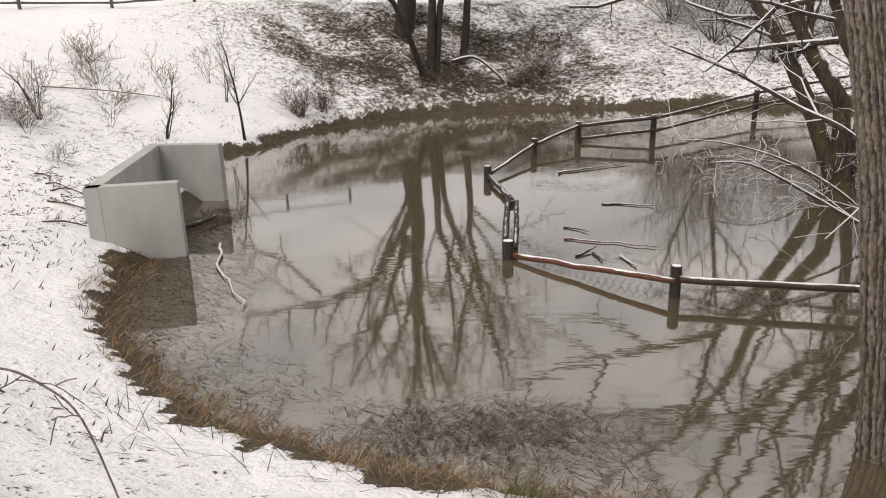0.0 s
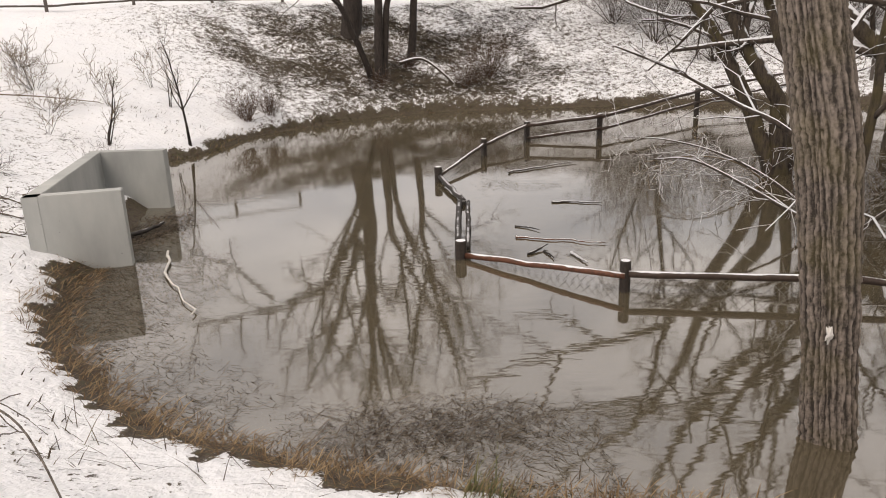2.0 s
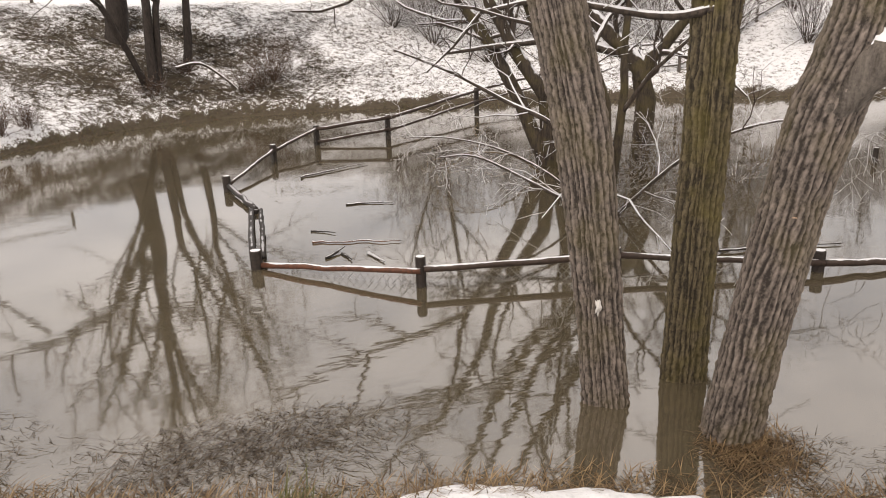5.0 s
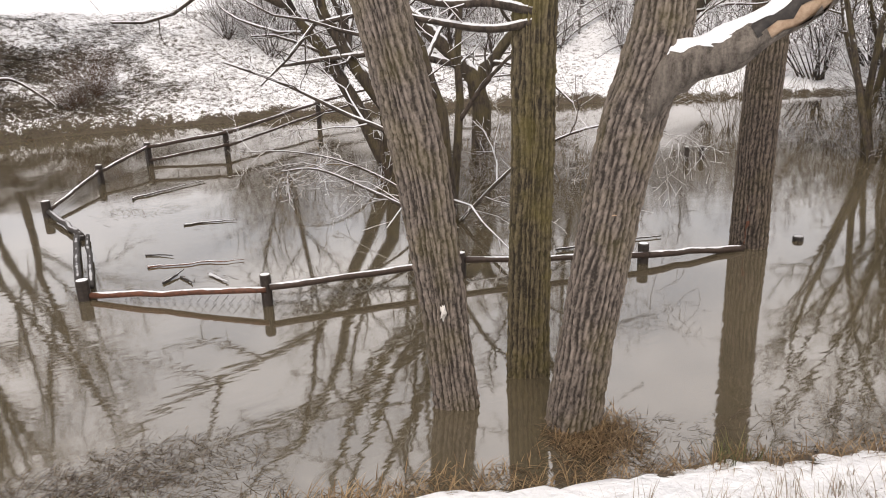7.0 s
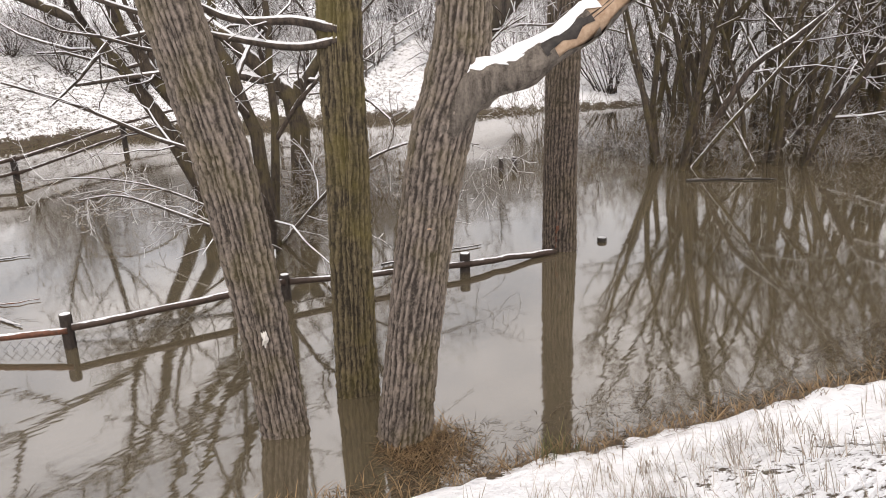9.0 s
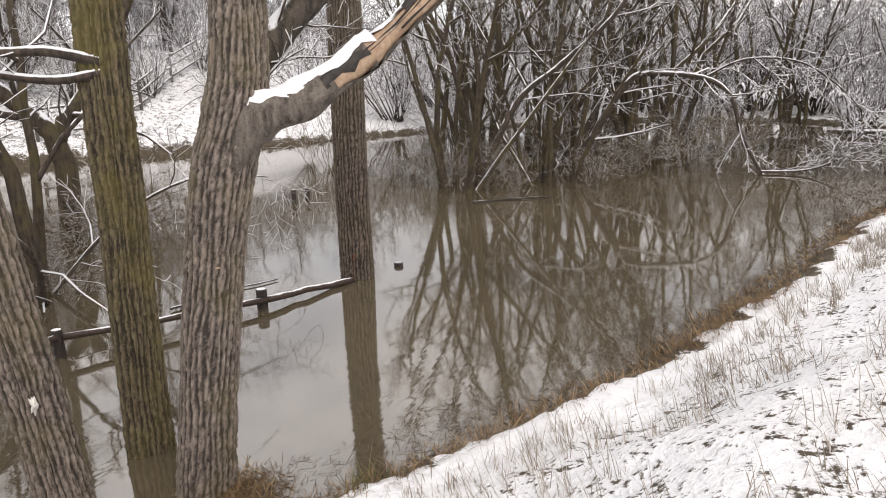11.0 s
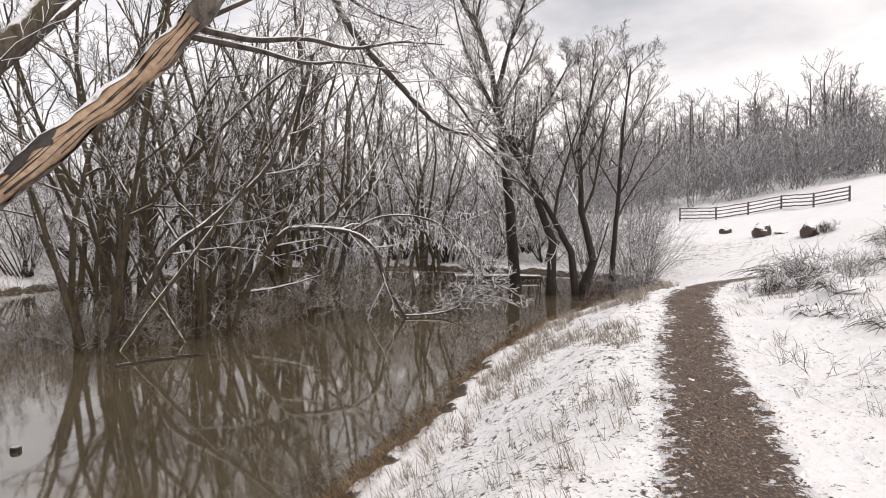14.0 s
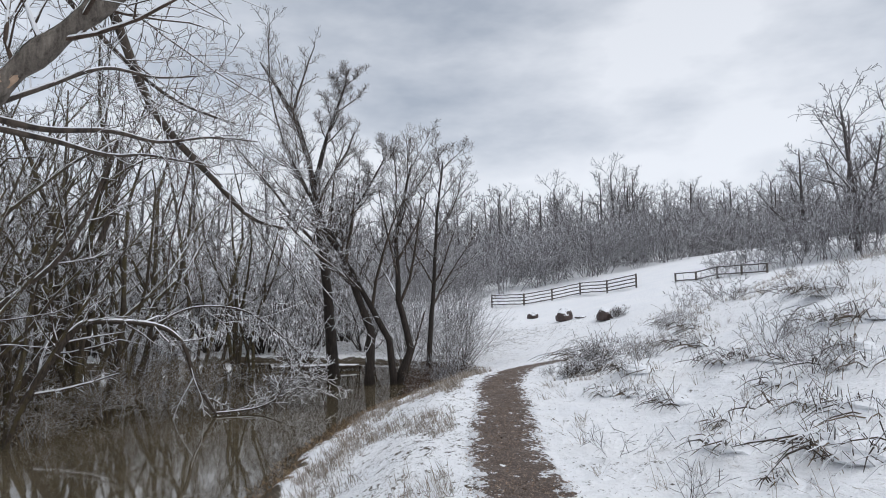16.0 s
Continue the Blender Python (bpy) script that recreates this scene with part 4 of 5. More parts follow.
for x, y, seed, lines in (
        (-1.3, 24.4, 51, [([(-1.3, 0.4), (-1.24, 1.3), (-1.2, 2.76), (-1.14, 4.35), (-0.68, 5.59), (0.09, 7.31), (0.69, 8.2), (1.09, 10.25)], 0.17, 0.05),
                          ([(-1.4, 0.9), (-1.8, 2.0), (-2.15, 3.0), (-3.1, 5.0), (-4.0, 7.5)], 0.11, 0.03)]),
        (-1.12, 24.6, 52, [([(-1.12, 0.5), (-1.07, 1.3), (-0.93, 3.2), (-0.66, 4.21), (-0.09, 5.46), (0.39, 7.39), (0.89, 9.19), (1.25, 10.6)], 0.13, 0.04), ([(-0.9, 3.4), (-0.2, 5.2), (0.9, 6.4), (2.4, 7.4)], 0.07, 0.02)]),
        (-0.3, 25.8, 53, [([(-0.3, 1.0), (-0.15, 1.8), (-0.03, 3.5), (-0.09, 4.76), (0.21, 6.07), (0.55, 8.55), (0.89, 10.2)], 0.16, 0.04), ([(0.15, 5.8), (-0.33, 7.4), (-0.46, 8.77), (-0.82, 10.67)], 0.09, 0.03), ([(0.0, 3.7), (0.9, 4.6), (2.0, 5.2), (3.4, 6.4)], 0.07, 0.02)]),
        (-2.5, 27.7, 54, [([(-2.5, 1.7), (-2.3, 2.8), (-2.14, 4.83), (-2.27, 7.17), (-2.4, 9.62), (-2.37, 12.2), (-2.17, 13.5)], 0.42, 0.08),
                          ([(-2.3, 4.3), (-3.22, 5.95), (-3.94, 7.09), (-5.31, 7.51), (-6.66, 7.69), (-8.9, 7.95)], 0.20, 0.05), ([(-6.09, 7.6), (-7.42, 6.4), (-9.49, 5.5)], 0.08, 0.03),
                          ([(-2.5, 5.2), (-3.43, 8.08), (-4.07, 9.54), (-4.97, 11.3)], 0.17, 0.05), ([(-2.33, 7.5), (-2.79, 9.1), (-3.43, 10.58), (-4.07, 11.85)], 0.12, 0.04), ([(-2.25, 8.0), (-1.56, 10.17), (-0.9, 12.2)], 0.13, 0.04)])):
    bank_tree(x, y, heights(x, y, lines), seed, (9, 7, 5), start=0.3)
bank_tree(9.2, 28.5, [([(0, 0, 0), (0.2, 0, 2.0), (0.8, 0.2, 6.0), (1.0, 0.5, 9.0)], 0.15, 0.03), ([(0.1, 0, 0.1), (-0.8, 0, 2.2), (-1.6, 0.2, 5.0)], 0.1, 0.03)], 55)
bank_tree(16.5, 27.5, [([(0, 0, 0), (0.1, 0, 2.0), (0.5, 0.2, 5.0), (0.3, 0.5, 8.0), (0.6, 0.4, 11.0)], 0.18, 0.04), ([(0.1, 0, 0.1), (-0.9, 0, 2.4), (-1.9, 0.2, 5.0), (-2.6, 0.0, 8.5)], 0.13, 0.03)], 56, (10, 7, 5), thin=0.007)
bank_tree(22.5, 26.5, [([(0, 0, 0), (-0.1, 0, 2.0), (-0.5, 0.2, 5.0), (-0.3, 0.5, 8.0), (-0.8, 0.4, 11.5)], 0.2, 0.04), ([(0.1, 0, 0.8), (1.0, 0, 3.0), (1.8, 0.2, 6.0), (2.2, 0.0, 9.5)], 0.12, 0.03)], 57, (10, 7, 5), thin=0.007)
bank_tree(19.2, 25.0, [([(0, 0, 0), (0.2, 0, 2.0), (0.1, 0.2, 5.0), (0.6, 0.5, 9.0)], 0.14, 0.03), ([(-0.1, 0, 0.2), (-0.7, 0, 3.0), (-1.1, 0.2, 6.0), (-1.0, 0.0, 9.0)], 0.11, 0.03)], 58, (9, 7, 5), thin=0.007)
snowy_branch([(-0.57, 25.16, 1.45), (0.0, 25.18, 1.58), (0.4, 25.17, 1.45), (1.0, 25.0, 0.95), (1.55, 24.7, 0.35)], 0.06, 0.03, 61, "snow-topped fallen log lying down the bank", (3, 2), 0.25, 0.0, "fallen_log")
snowy_branch([(-3.6, 25.2, 1.0), (-3.2, 25.5, 1.35), (-2.9, 25.8, 1.7), (-2.7, 26.0, 1.9)], 0.03, 0.015, 62, "thin grey stick lying on the bank", (2, 2), 0.2, 0.0, "fallen_log")


def bush(name, at, stems, height, spread, label, group, seed, mats=(None, None), kids=(5, 5), r=0.012, lean=0.6, levels=2, wobble=0.16, ratio=0.5, z=None, thin=0.0032, start=0.2):
    """Many stems from one foot, with side twigs."""
    rng = random.Random(seed)
    root = tagged(new(name), label, "bush", group)
    root.location = (at[0], at[1], ground_at(*at) - 0.05 if z is None else z)
    tb, tw = Tubes(), Tubes()
    for _ in range(stems):
        a, q = rng.uniform(0, 6.283), rng.uniform(0.05, 1.0) * lean
        line = bent((math.cos(a) * spread * 0.15 * rng.random(), math.sin(a) * spread * 0.15 * rng.random(), 0), (math.cos(a) * q, math.sin(a) * q, 1), height * rng.uniform(0.55, 1.1), 6, wobble * 0.7, 0.02, rng)
        rr = r * rng.uniform(0.6, 1.2)
        one = Tubes() if r > 0.04 else tb
        one.tube(line, [rr * (1 - 0.13 * i) for i in range(7)], 7 if rr > 0.02 else 4, cap=False)
        if one is not tb:
            part_of("stem", one.mesh("stem", mats[0] or M_LIMB), root)
        grow(tb if levels > 2 else tw, tw, line, rr, rr * 0.25, levels, rng, 0.75, 0.06, kids, ratio, wobble, start, 0.0, None, thin)
    if tb.f:
        tagged(part_of("stem_clump", tb.mesh("stem_clump", mats[0] or M_LIMB), root), kind="stuff")
    tagged(part_of("twig_crown", tw.mesh("twig_crown", mats[1] or M_TWIG), root), kind="stuff")
    return root


for i, (x, y, h, n) in enumerate([(2.4, 25.1, 1.6, 60), (-4.4, 19.6, 0.9, 40), (-4.0, 20.4, 0.6, 30), (1.6, 24.6, 0.9, 40), (-1.3, 24.2, 0.7, 40), (-0.3, 25.6, 0.6, 30), (21.3, -3.2, 0.9, 40), (22.2, -3.3, 1.0, 40), (20.6, -3.0, 0.5, 30), (23.4, -4.4, 1.2, 40), (19.2, -2.5, 0.4, 24)]):
    bush("brown_bush", (x, y), n, h, 0.8, "rusty brown dead undergrowth at the waterline", "brown undergrowth", 100 + i, (M_RUST_TWIG, M_RUST_TWIG), (4, 3), 0.008, 1.3)
for i, (x, y, h) in enumerate([(8.5, 27.0, 2.2), (9.5, 28.0, 2.6), (11.2, 26.6, 2.2), (7.4, 28.6, 1.8), (13.5, 25.2, 2.4), (16, 24.0, 2.6), (18.5, 23.0, 2.5), (10.0, 25.4, 1.4), (12.2, 26.0, 3.0), (15.0, 25.4, 2.8), (20.5, 21.5, 2.2), (23.5, 20.0, 2.6), (22.0, 24.0, 3.2), (26.0, 21.0, 3.2), (17.0, 27.0, 3.4), (8.8, 29.5, 3.2)]):
    bush("snowy_bush", (x, y), 22, h * 1.15, 1.0, "grey leafless bush powdered with snow", "snowy bushes on the bank", 120 + i, (M_LIMB, M_TWIG), (6, 5), 0.018, 1.1, thin=0.0065)
for i, (x, y, h) in enumerate([(-6.2, 15.4, 1.5), (-6.1, 19.0, 1.6), (-8.2, 14.4, 1.2)]):
    bush("sapling", (x, y), 3, h, 0.3, "thin leafless sapling rising from the snow", "saplings on the bank", 140 + i, (M_FAR_TRUNK, M_TWIG_BARE), (7, 4), 0.022, 0.35, ratio=0.38)

tree("sapling", (-4.98, 16.6, ground_at(-4.98, 16.6) - 0.05), [([(0, 0, 0), (-0.07, -0.03, 1.0), (-0.16, -0.06, 1.6), (-0.3, -0.1, 2.3)], 0.03, 0.008)], "thin leafless sapling rising beside the headwall", "saplings on the bank", 145, 2, (11, 5), 0.6, 0.12, 0.35, M_FAR_TRUNK, M_FAR_TRUNK, M_TWIG_BARE, 0.2)
snowy_branch([(-9.6, 17.0, ground_at(-9.6, 17.0) + 0.08), (-8.4, 17.4, ground_at(-8.4, 17.4) + 0.1), (-7.2, 17.6, ground_at(-7.2, 17.6) + 0.06)], 0.02, 0.01, 63, "long thin dead branch lying on the snowy slope", (6, 4), 0.3, 0.0, "fallen_branch", M_TWIG_BARE)

# ---- flooded thicket to the east ----
THICKET = "tall many-stemmed willow thicket with snowy twigs, standing in floodwater"
seedlings = [bush("willow_thicket", (0, 0), 8, 9.0, 6.0, THICKET, "flooded willow thicket", 200 + k, (M_WILLOW, M_TWIG), (7, 7, 5), 0.09, 0.52, 3, 0.22, 0.26, z=0, start=0.36, thin=0.0058) for k in range(3)]
spots = [(13.4, 7.7, 0.8), (14.6, 6.2, 0.72), (15.8, 8.6, 0.95), (17.3, 6.9, 0.95), (19.0, 8.3, 1.0), (18.9, 5.4, 0.85), (21.0, 6.6, 1.1), (20.2, 10.6, 1.1), (23.6, 5.6, 1.0), (26.5, 9.0, 1.2), (29.5, 4.5, 1.2), (23.2, 2.2, 0.75), (25.0, 12.5, 1.2)]
rng = random.Random(5)
for i, (x, y, k) in enumerate(spots):
    m = pose(x, y, -0.25, 0, 0, rng.uniform(0, 360)) @ Matrix.Scale(k, 4)
    if i < 3:
        seedlings[i].matrix_basis = m
    else:
        copy_thing(seedlings[i % 3], m).scale = (k, k, k)
under = [bush("low_willow", (0, 0), 15, 1.9, 4.0, "low tangle of fine olive-brown willow twigs at the water", "low willow tangle", 230 + k, (M_OLIVE_TWIG, M_OLIVE_TWIG), (8, 6), 0.010, 1.3, 2, 0.2, 0.45, z=0, thin=0.004) for k in range(2)]
low = [(13.6, 7.8, 0.7), (14.2, 9.0, 0.7), (13.9, 6.8, 0.55), (15.6, 7.2, 0.9), (17.6, 7.6, 1.0), (19.4, 7.0, 1.0), (15.2, 5.3, 0.6), (14.8, 9.8, 0.8), (17.0, 5.2, 0.6), (19.8, 4.2, 0.9), (20.8, 3.0, 0.8), (18.6, 3.6, 0.8), (21.5, 1.2, 0.7), (17.6, 4.6, 0.8), (15.6, 12.8, 1.0), (22.0, 3.2, 0.8), (18.4, 2.0, 0.5), (5.7, 9.6, 0.45), (6.9, 10.6, 0.6), (7.9, 9.9, 0.6), (5.2, 8.5, 0.3), (8.6, 12.0, 0.8)]
for i, (x, y, k) in enumerate(low):
    m = pose(x, y, -0.1, 0, 0, rng.uniform(0, 360))
    if i < 2:
        under[i].matrix_basis = m @ Matrix.Scale(k, 4)
    else:
        copy_thing(under[i % 2], m).scale = (k, k, k)
ARCH = "snow-covered fallen branch arching down into the water"
snowy_branch([(16.55, 6.2, -0.1), (16.6, 5.98, 0.53), (16.7, 5.48, 1.46), (16.78, 5.07, 2.05), (16.86, 4.68, 2.21), (17.1, 3.51, 2.09), (17.21, 2.94, 1.65), (17.27, 2.69, 0.85), (17.36, 2.23, 0.0)], 0.10, 0.035, 71, ARCH, (16, 7, 4), 0.22, 0.03, levels=3, thin=0.009)
snowy_branch([(17.1, 3.51, 2.09), (17.25, 2.75, 2.45), (17.46, 1.74, 2.39), (17.61, 0.98, 1.92), (17.72, 0.41, 1.32)], 0.03, 0.012, 74, ARCH, (14, 6, 4), 0.40, 0.05, levels=3, thin=0.011)
snowy_branch([(17.34, 2.3, 0.05), (17.54, 1.33, 0.1), (17.69, 0.58, 0.42), (17.87, -0.29, 0.8)], 0.03, 0.010, 72, ARCH, (14, 7, 4), 0.46, 0.0, levels=3, thin=0.011)
snowy_branch([(14.0, 7.6, -0.1), (14.38, 6.79, 1.7), (14.71, 5.99, 2.43), (15.11, 5.02, 3.34), (15.31, 4.55, 4.13), (15.43, 4.26, 4.91), (15.5, 3.9, 6.0)], 0.075, 0.03, 73, "mossy branch leaning out of the thicket", (8, 6), 0.3, 0.0, "leaning_branch", levels=2)
snowy_branch([(18.6, 7.3, -0.1), (18.66, 7.07, 0.28), (19.07, 6.0, 2.07), (19.3, 5.39, 3.69), (19.47, 4.94, 4.98), (19.58, 4.64, 6.5)], 0.12, 0.05, 77, "dark willow stem leaning out over the flood", (8, 6, 4), 0.3, 0.0, "leaning_branch", levels=3)

# ---- trees at the bend of the shore ----
BEND = "bare dark tree with fine snowy twigs at the water's edge"
BT = dict(levels=4, kids=(12, 8, 6, 4), spread=0.72, rise=0.09, ratio=0.40, trunk_mat=M_FAR_TRUNK, limb_mat=M_LIMB, twig_mat=M_TWIG, wobble=0.12, thin=0.0056)
tree("bend_tree", (24.2, -0.8, -0.3), [([(0, 0, 0), (0, 0.2, 3.4), (0, 0.48, 5.7), (0, 0.72, 7.5), (0.05, 1.2, 9.0), (0.1, 2.3, 10.8)], 0.22, 0.03), ([(0, 0.6, 6.6), (0.2, 0.1, 8.4), (0.3, -0.6, 10.4)], 0.10, 0.025), ([(0, 0.3, 4.4), (0.2, -0.9, 6.0), (0.3, -1.9, 7.8)], 0.08, 0.02)], BEND, "trees at the bend", 81, start=0.3, **BT)
tree("bend_tree", (21.6, -1.7, -0.3), [([(0, 0, 0), (0, -0.05, 1.9), (0.1, 0.8, 4.3), (0.1, 1.3, 5.2), (0.1, 2.2, 7.0)], 0.16, 0.03)], BEND, "trees at the bend", 82, start=0.35, **BT)
tree("bend_tree", (21.5, -2.45, -0.3), [([(0, 0, 0), (0, 0.15, 1.6), (0.15, 1.25, 3.7), (0.2, 1.9, 4.7), (0.2, 2.6, 6.4)], 0.13, 0.03), ([(0.02, 0, 0.1), (0, -0.5, 1.3), (0, -0.15, 2.8), (0, -0.1, 4.7), (-0.1, -0.6, 6.9)], 0.14, 0.03)], BEND, "trees at the bend", 83, start=0.35, **BT)
tree("bend_tree", (22.5, -3.6, 0.0), [([(0, 0, 0), (0, -0.2, 2.0), (0.1, -0.4, 4.5), (0.2, -0.7, 7.0)], 0.1, 0.025)], BEND, "trees at the bend", 84, start=0.3, **BT)
for i, (x, y, h) in enumerate([(22.8, -4.6, 1.6), (24.2, -5.0, 2.2), (25.6, -5.6, 2.6), (27.0, -5.0, 3.2), (28.5, -5.5, 3.6), (22.0, -3.8, 1.1), (26.5, -3.5, 3.4), (30.0, -4.0, 4.2), (30.5, -6.5, 3.4), (33, -5.0, 4.5)]):
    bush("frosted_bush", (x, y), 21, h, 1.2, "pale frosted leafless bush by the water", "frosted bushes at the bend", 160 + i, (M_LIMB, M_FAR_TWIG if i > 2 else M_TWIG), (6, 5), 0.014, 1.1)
scrub = [bush("shore_scrub", (0, 0), 20, 3.4, 3.0, "dense leafless scrub with snowy twigs behind the flood", "scrub on the east shore", 240 + k, (M_FAR_TRUNK, M_TWIG), (7, 6), 0.03, 1.0, 2, 0.2, 0.5, z=0, thin=0.011) for k in range(3)]
spots = [(31.5, -2.5, 1.0), (33.5, -0.5, 1.3), (33.0, 1.8, 1.3), (34.0, 4.0, 1.4), (33.2, 6.5, 1.3), (33.6, 9.0, 1.4), (32.0, 11.5, 1.3), (30.0, 13.8, 1.2), (28.0, 15.5, 1.2), (25.5, 17.0, 1.1), (35.5, 7.5, 1.7), (36.0, 2.5, 1.6), (34.0, 13.0, 1.7), (30.0, 17.5, 1.5), (35.0, -2.0, 1.5), (29.5, 0.5, 0.8), (26.5, 5.5, 0.8), (28.0, 10.0, 0.9), (24.5, 9.5, 0.8), (22.5, 12.5, 0.8)]
for i, (x, y, k) in enumerate(spots):
    m = pose(x, y, max(ground_at(x, y), -0.3) - 0.05, 0, 0, 77 * i)
    if i < 3:
        scrub[i].matrix_basis = m @ Matrix.Scale(k, 4)
    else:
        copy_thing(scrub[i % 3], m).scale = (k, k, k)
snowy_branch([(20.96, -2.63, -0.1), (20.93, -2.8, 0.6), (20.91, -2.98, 1.18), (20.86, -3.29, 2.21)], 0.03, 0.02, 75, "pale leaning dead snag at the shore", (2, 2), 0.12, 0.0, "snag")
snowy_branch([(26.6, 1.2, 0.12), (26.3, -0.4, 0.14), (26.2, -1.8, 0.12)], 0.09, 0.08, 76, "snow-covered log floating in the flood", (2, 1), 0.1, 0.0, "floating_log")

# ---- far woods and hill ----
FARWOOD = "distant leafless tree frosted with snow"
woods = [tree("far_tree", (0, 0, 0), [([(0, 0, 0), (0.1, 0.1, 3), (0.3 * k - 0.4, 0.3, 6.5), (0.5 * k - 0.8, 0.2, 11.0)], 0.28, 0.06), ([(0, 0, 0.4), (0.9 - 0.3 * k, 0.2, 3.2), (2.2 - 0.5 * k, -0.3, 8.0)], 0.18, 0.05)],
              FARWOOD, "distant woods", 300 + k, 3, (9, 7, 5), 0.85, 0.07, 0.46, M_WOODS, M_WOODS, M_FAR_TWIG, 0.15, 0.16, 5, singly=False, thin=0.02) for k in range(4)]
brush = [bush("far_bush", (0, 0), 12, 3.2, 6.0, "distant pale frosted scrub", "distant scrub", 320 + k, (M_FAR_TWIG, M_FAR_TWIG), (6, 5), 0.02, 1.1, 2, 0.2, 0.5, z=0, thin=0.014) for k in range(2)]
rng = random.Random(17)
placed = []
for i in range(72):
    t = (i % 36) / 35
    dep = rng.uniform(-4, 5) if i < 36 else rng.uniform(6, 18)
    placed.append((71 + 5 * (0.5 - t) + dep, -4 - 58 * t + rng.uniform(-1, 1), rng.uniform(0.66, 0.9)))
for i in range(9):
    placed.append((rng.uniform(42, 66), rng.uniform(-3, 30), rng.uniform(0.7, 1.0)))
for i in range(11):
    placed.append((19 + 2.1 * i + rng.uniform(-1, 1), 36 + rng.uniform(-5, 4) - 0.25 * i, rng.uniform(0.6, 0.8)))
placed += [(33.5, -29.6, 0.72), (36.0, -31.5, 0.75), (35.5, -28.0, 0.55), (32.5, -31.0, 0.7)]
for i, (x, y, k) in enumerate(placed):
    m = pose(x, y, ground_at(x, y) - 0.2, 0, 0, rng.uniform(0, 360))
    if i < 4:
        woods[i].matrix_basis = m @ Matrix.Scale(k, 4)
    else:
        copy_thing(woods[i % 4], m).scale = (k, k, k * rng.uniform(0.9, 1.1))
spots = [(58 + rng.uniform(-5, 6), -4 - 52 * i / 59, rng.uniform(0.9, 1.7)) for i in range(60)] + [(66 + rng.uniform(-3, 5), -3 - 56 * i / 43, rng.uniform(1.2, 1.8)) for i in range(44)] + [(34 - 0.25 * i, -21.5 - 0.95 * i, 0.45 + 0.09 * i) for i in range(10)] + [(37 + 1.5 * i, -4 + 3 * (i % 3), 1.0) for i in range(8)] + [(15 + 1.05 * i + rng.uniform(-0.8, 0.8), 30.5 - 0.3 * i + rng.uniform(-1.5, 3), rng.uniform(0.8, 1.25)) for i in range(22)]
for i, (x, y, k) in enumerate(spots):
    m = pose(x, y, ground_at(x, y) - 0.1, 0, 0, rng.uniform(0, 360))
    if i < 2:
        brush[i].matrix_basis = m @ Matrix.Scale(k, 4)
    else:
        copy_thing(brush[i % 2], m).scale = (k, k, k)


def boulder(x, y, w, h, seed):
    bm = bmesh.new()
    bmesh.ops.create_icosphere(bm, subdivisions=3, radius=1)
    for v in bm.verts:
        q = 1 + 0.25 * noise.noise(v.co * 1.3 + Vector((seed, 0, 0))) + 0.08 * noise.noise(v.co * 4)
        v.co = Vector((v.co.x * w * q, v.co.y * w * 0.8 * q, max(v.co.z, -0.3) * h * q))
    root = tagged(new("boulder"), "dark stone block with a cap of snow in the field", "boulder", "stones in the field")
    root.location = (x, y, ground_at(x, y) + 0.2 * h)
    part("stone", bm, M_ROCK, root)


for i, (x, y, w, h) in enumerate([(38.5, -12.65, 0.36, 0.3), (34.0, -12.72, 0.52, 0.5), (29.4, -12.8, 0.42, 0.45), (33.0, -13.2, 0.36, 0.12)]):
    boulder(x, y, w, h, i * 7)


# ---- weeds, straw, debris ----
def scatter(name, count, box, keep, make, material, label, seed, category):
    """One heap of small stems over a stretch of ground: keep(x, y, d, chance) is the mask of where they grow."""
    g = np.random.RandomState(seed)
    x, y, chance = g.uniform(box[0], box[2], count * 14), g.uniform(box[1], box[3], count * 14), g.uniform(0, 1, count * 14)
    d = pond_distance(x, y)
    chosen = np.nonzero(keep(x, y, d, chance))[0][:count]
    h, _ = land(x[chosen], y[chosen])
    tb, rng = Tubes(), random.Random(seed)
    for a, b, dd, z in zip(x[chosen].tolist(), y[chosen].tolist(), d[chosen].tolist(), h.tolist()):
        make(tb, a, b, z, dd, rng)
    tagged(new(name, tb.mesh(name, material, False)), label, category, kind="stuff")


def straw(tb, x, y, z, d, rng):
    a, ln = rng.uniform(0, 6.283), rng.uniform(0.05, 0.22)
    z = max(z, 0.0)
    up = rng.uniform(0.0, 0.65) ** 3
    tb.blade((x, y, z - 0.01), (x + math.cos(a) * ln, y + math.sin(a) * ln, z + 0.015 + ln * up), 0.0022 + 0.00018 * max(x, abs(y)))


def stalk(tb, x, y, z, d, rng):
    ln = rng.uniform(0.03, 0.10) * rng.choice((1, 1, 1, 2))
    a = rng.gauss(0.6, 1.8)
    for _ in range(rng.choice((1, 2, 3))):
        q = rng.uniform(0.2, 1.6)
        tb.blade((x, y, z - 0.01), (x + math.cos(a) * ln * q, y + math.sin(a) * ln * q, z + ln), 0.0018 + 0.0002 * max(abs(x), abs(y)))
        x, y, a = x + rng.gauss(0, 0.02), y + rng.gauss(0, 0.02), a + rng.gauss(0, 0.6)


def stubble(tb, x, y, z, d, rng):
    a, ln = rng.uniform(0, 6.283), rng.uniform(0.03, 0.10)
    tb.blade((x, y, z - 0.01), (x + math.cos(a) * ln, y + math.sin(a) * ln, z + ln * rng.uniform(0.3, 0.9)), 0.006)


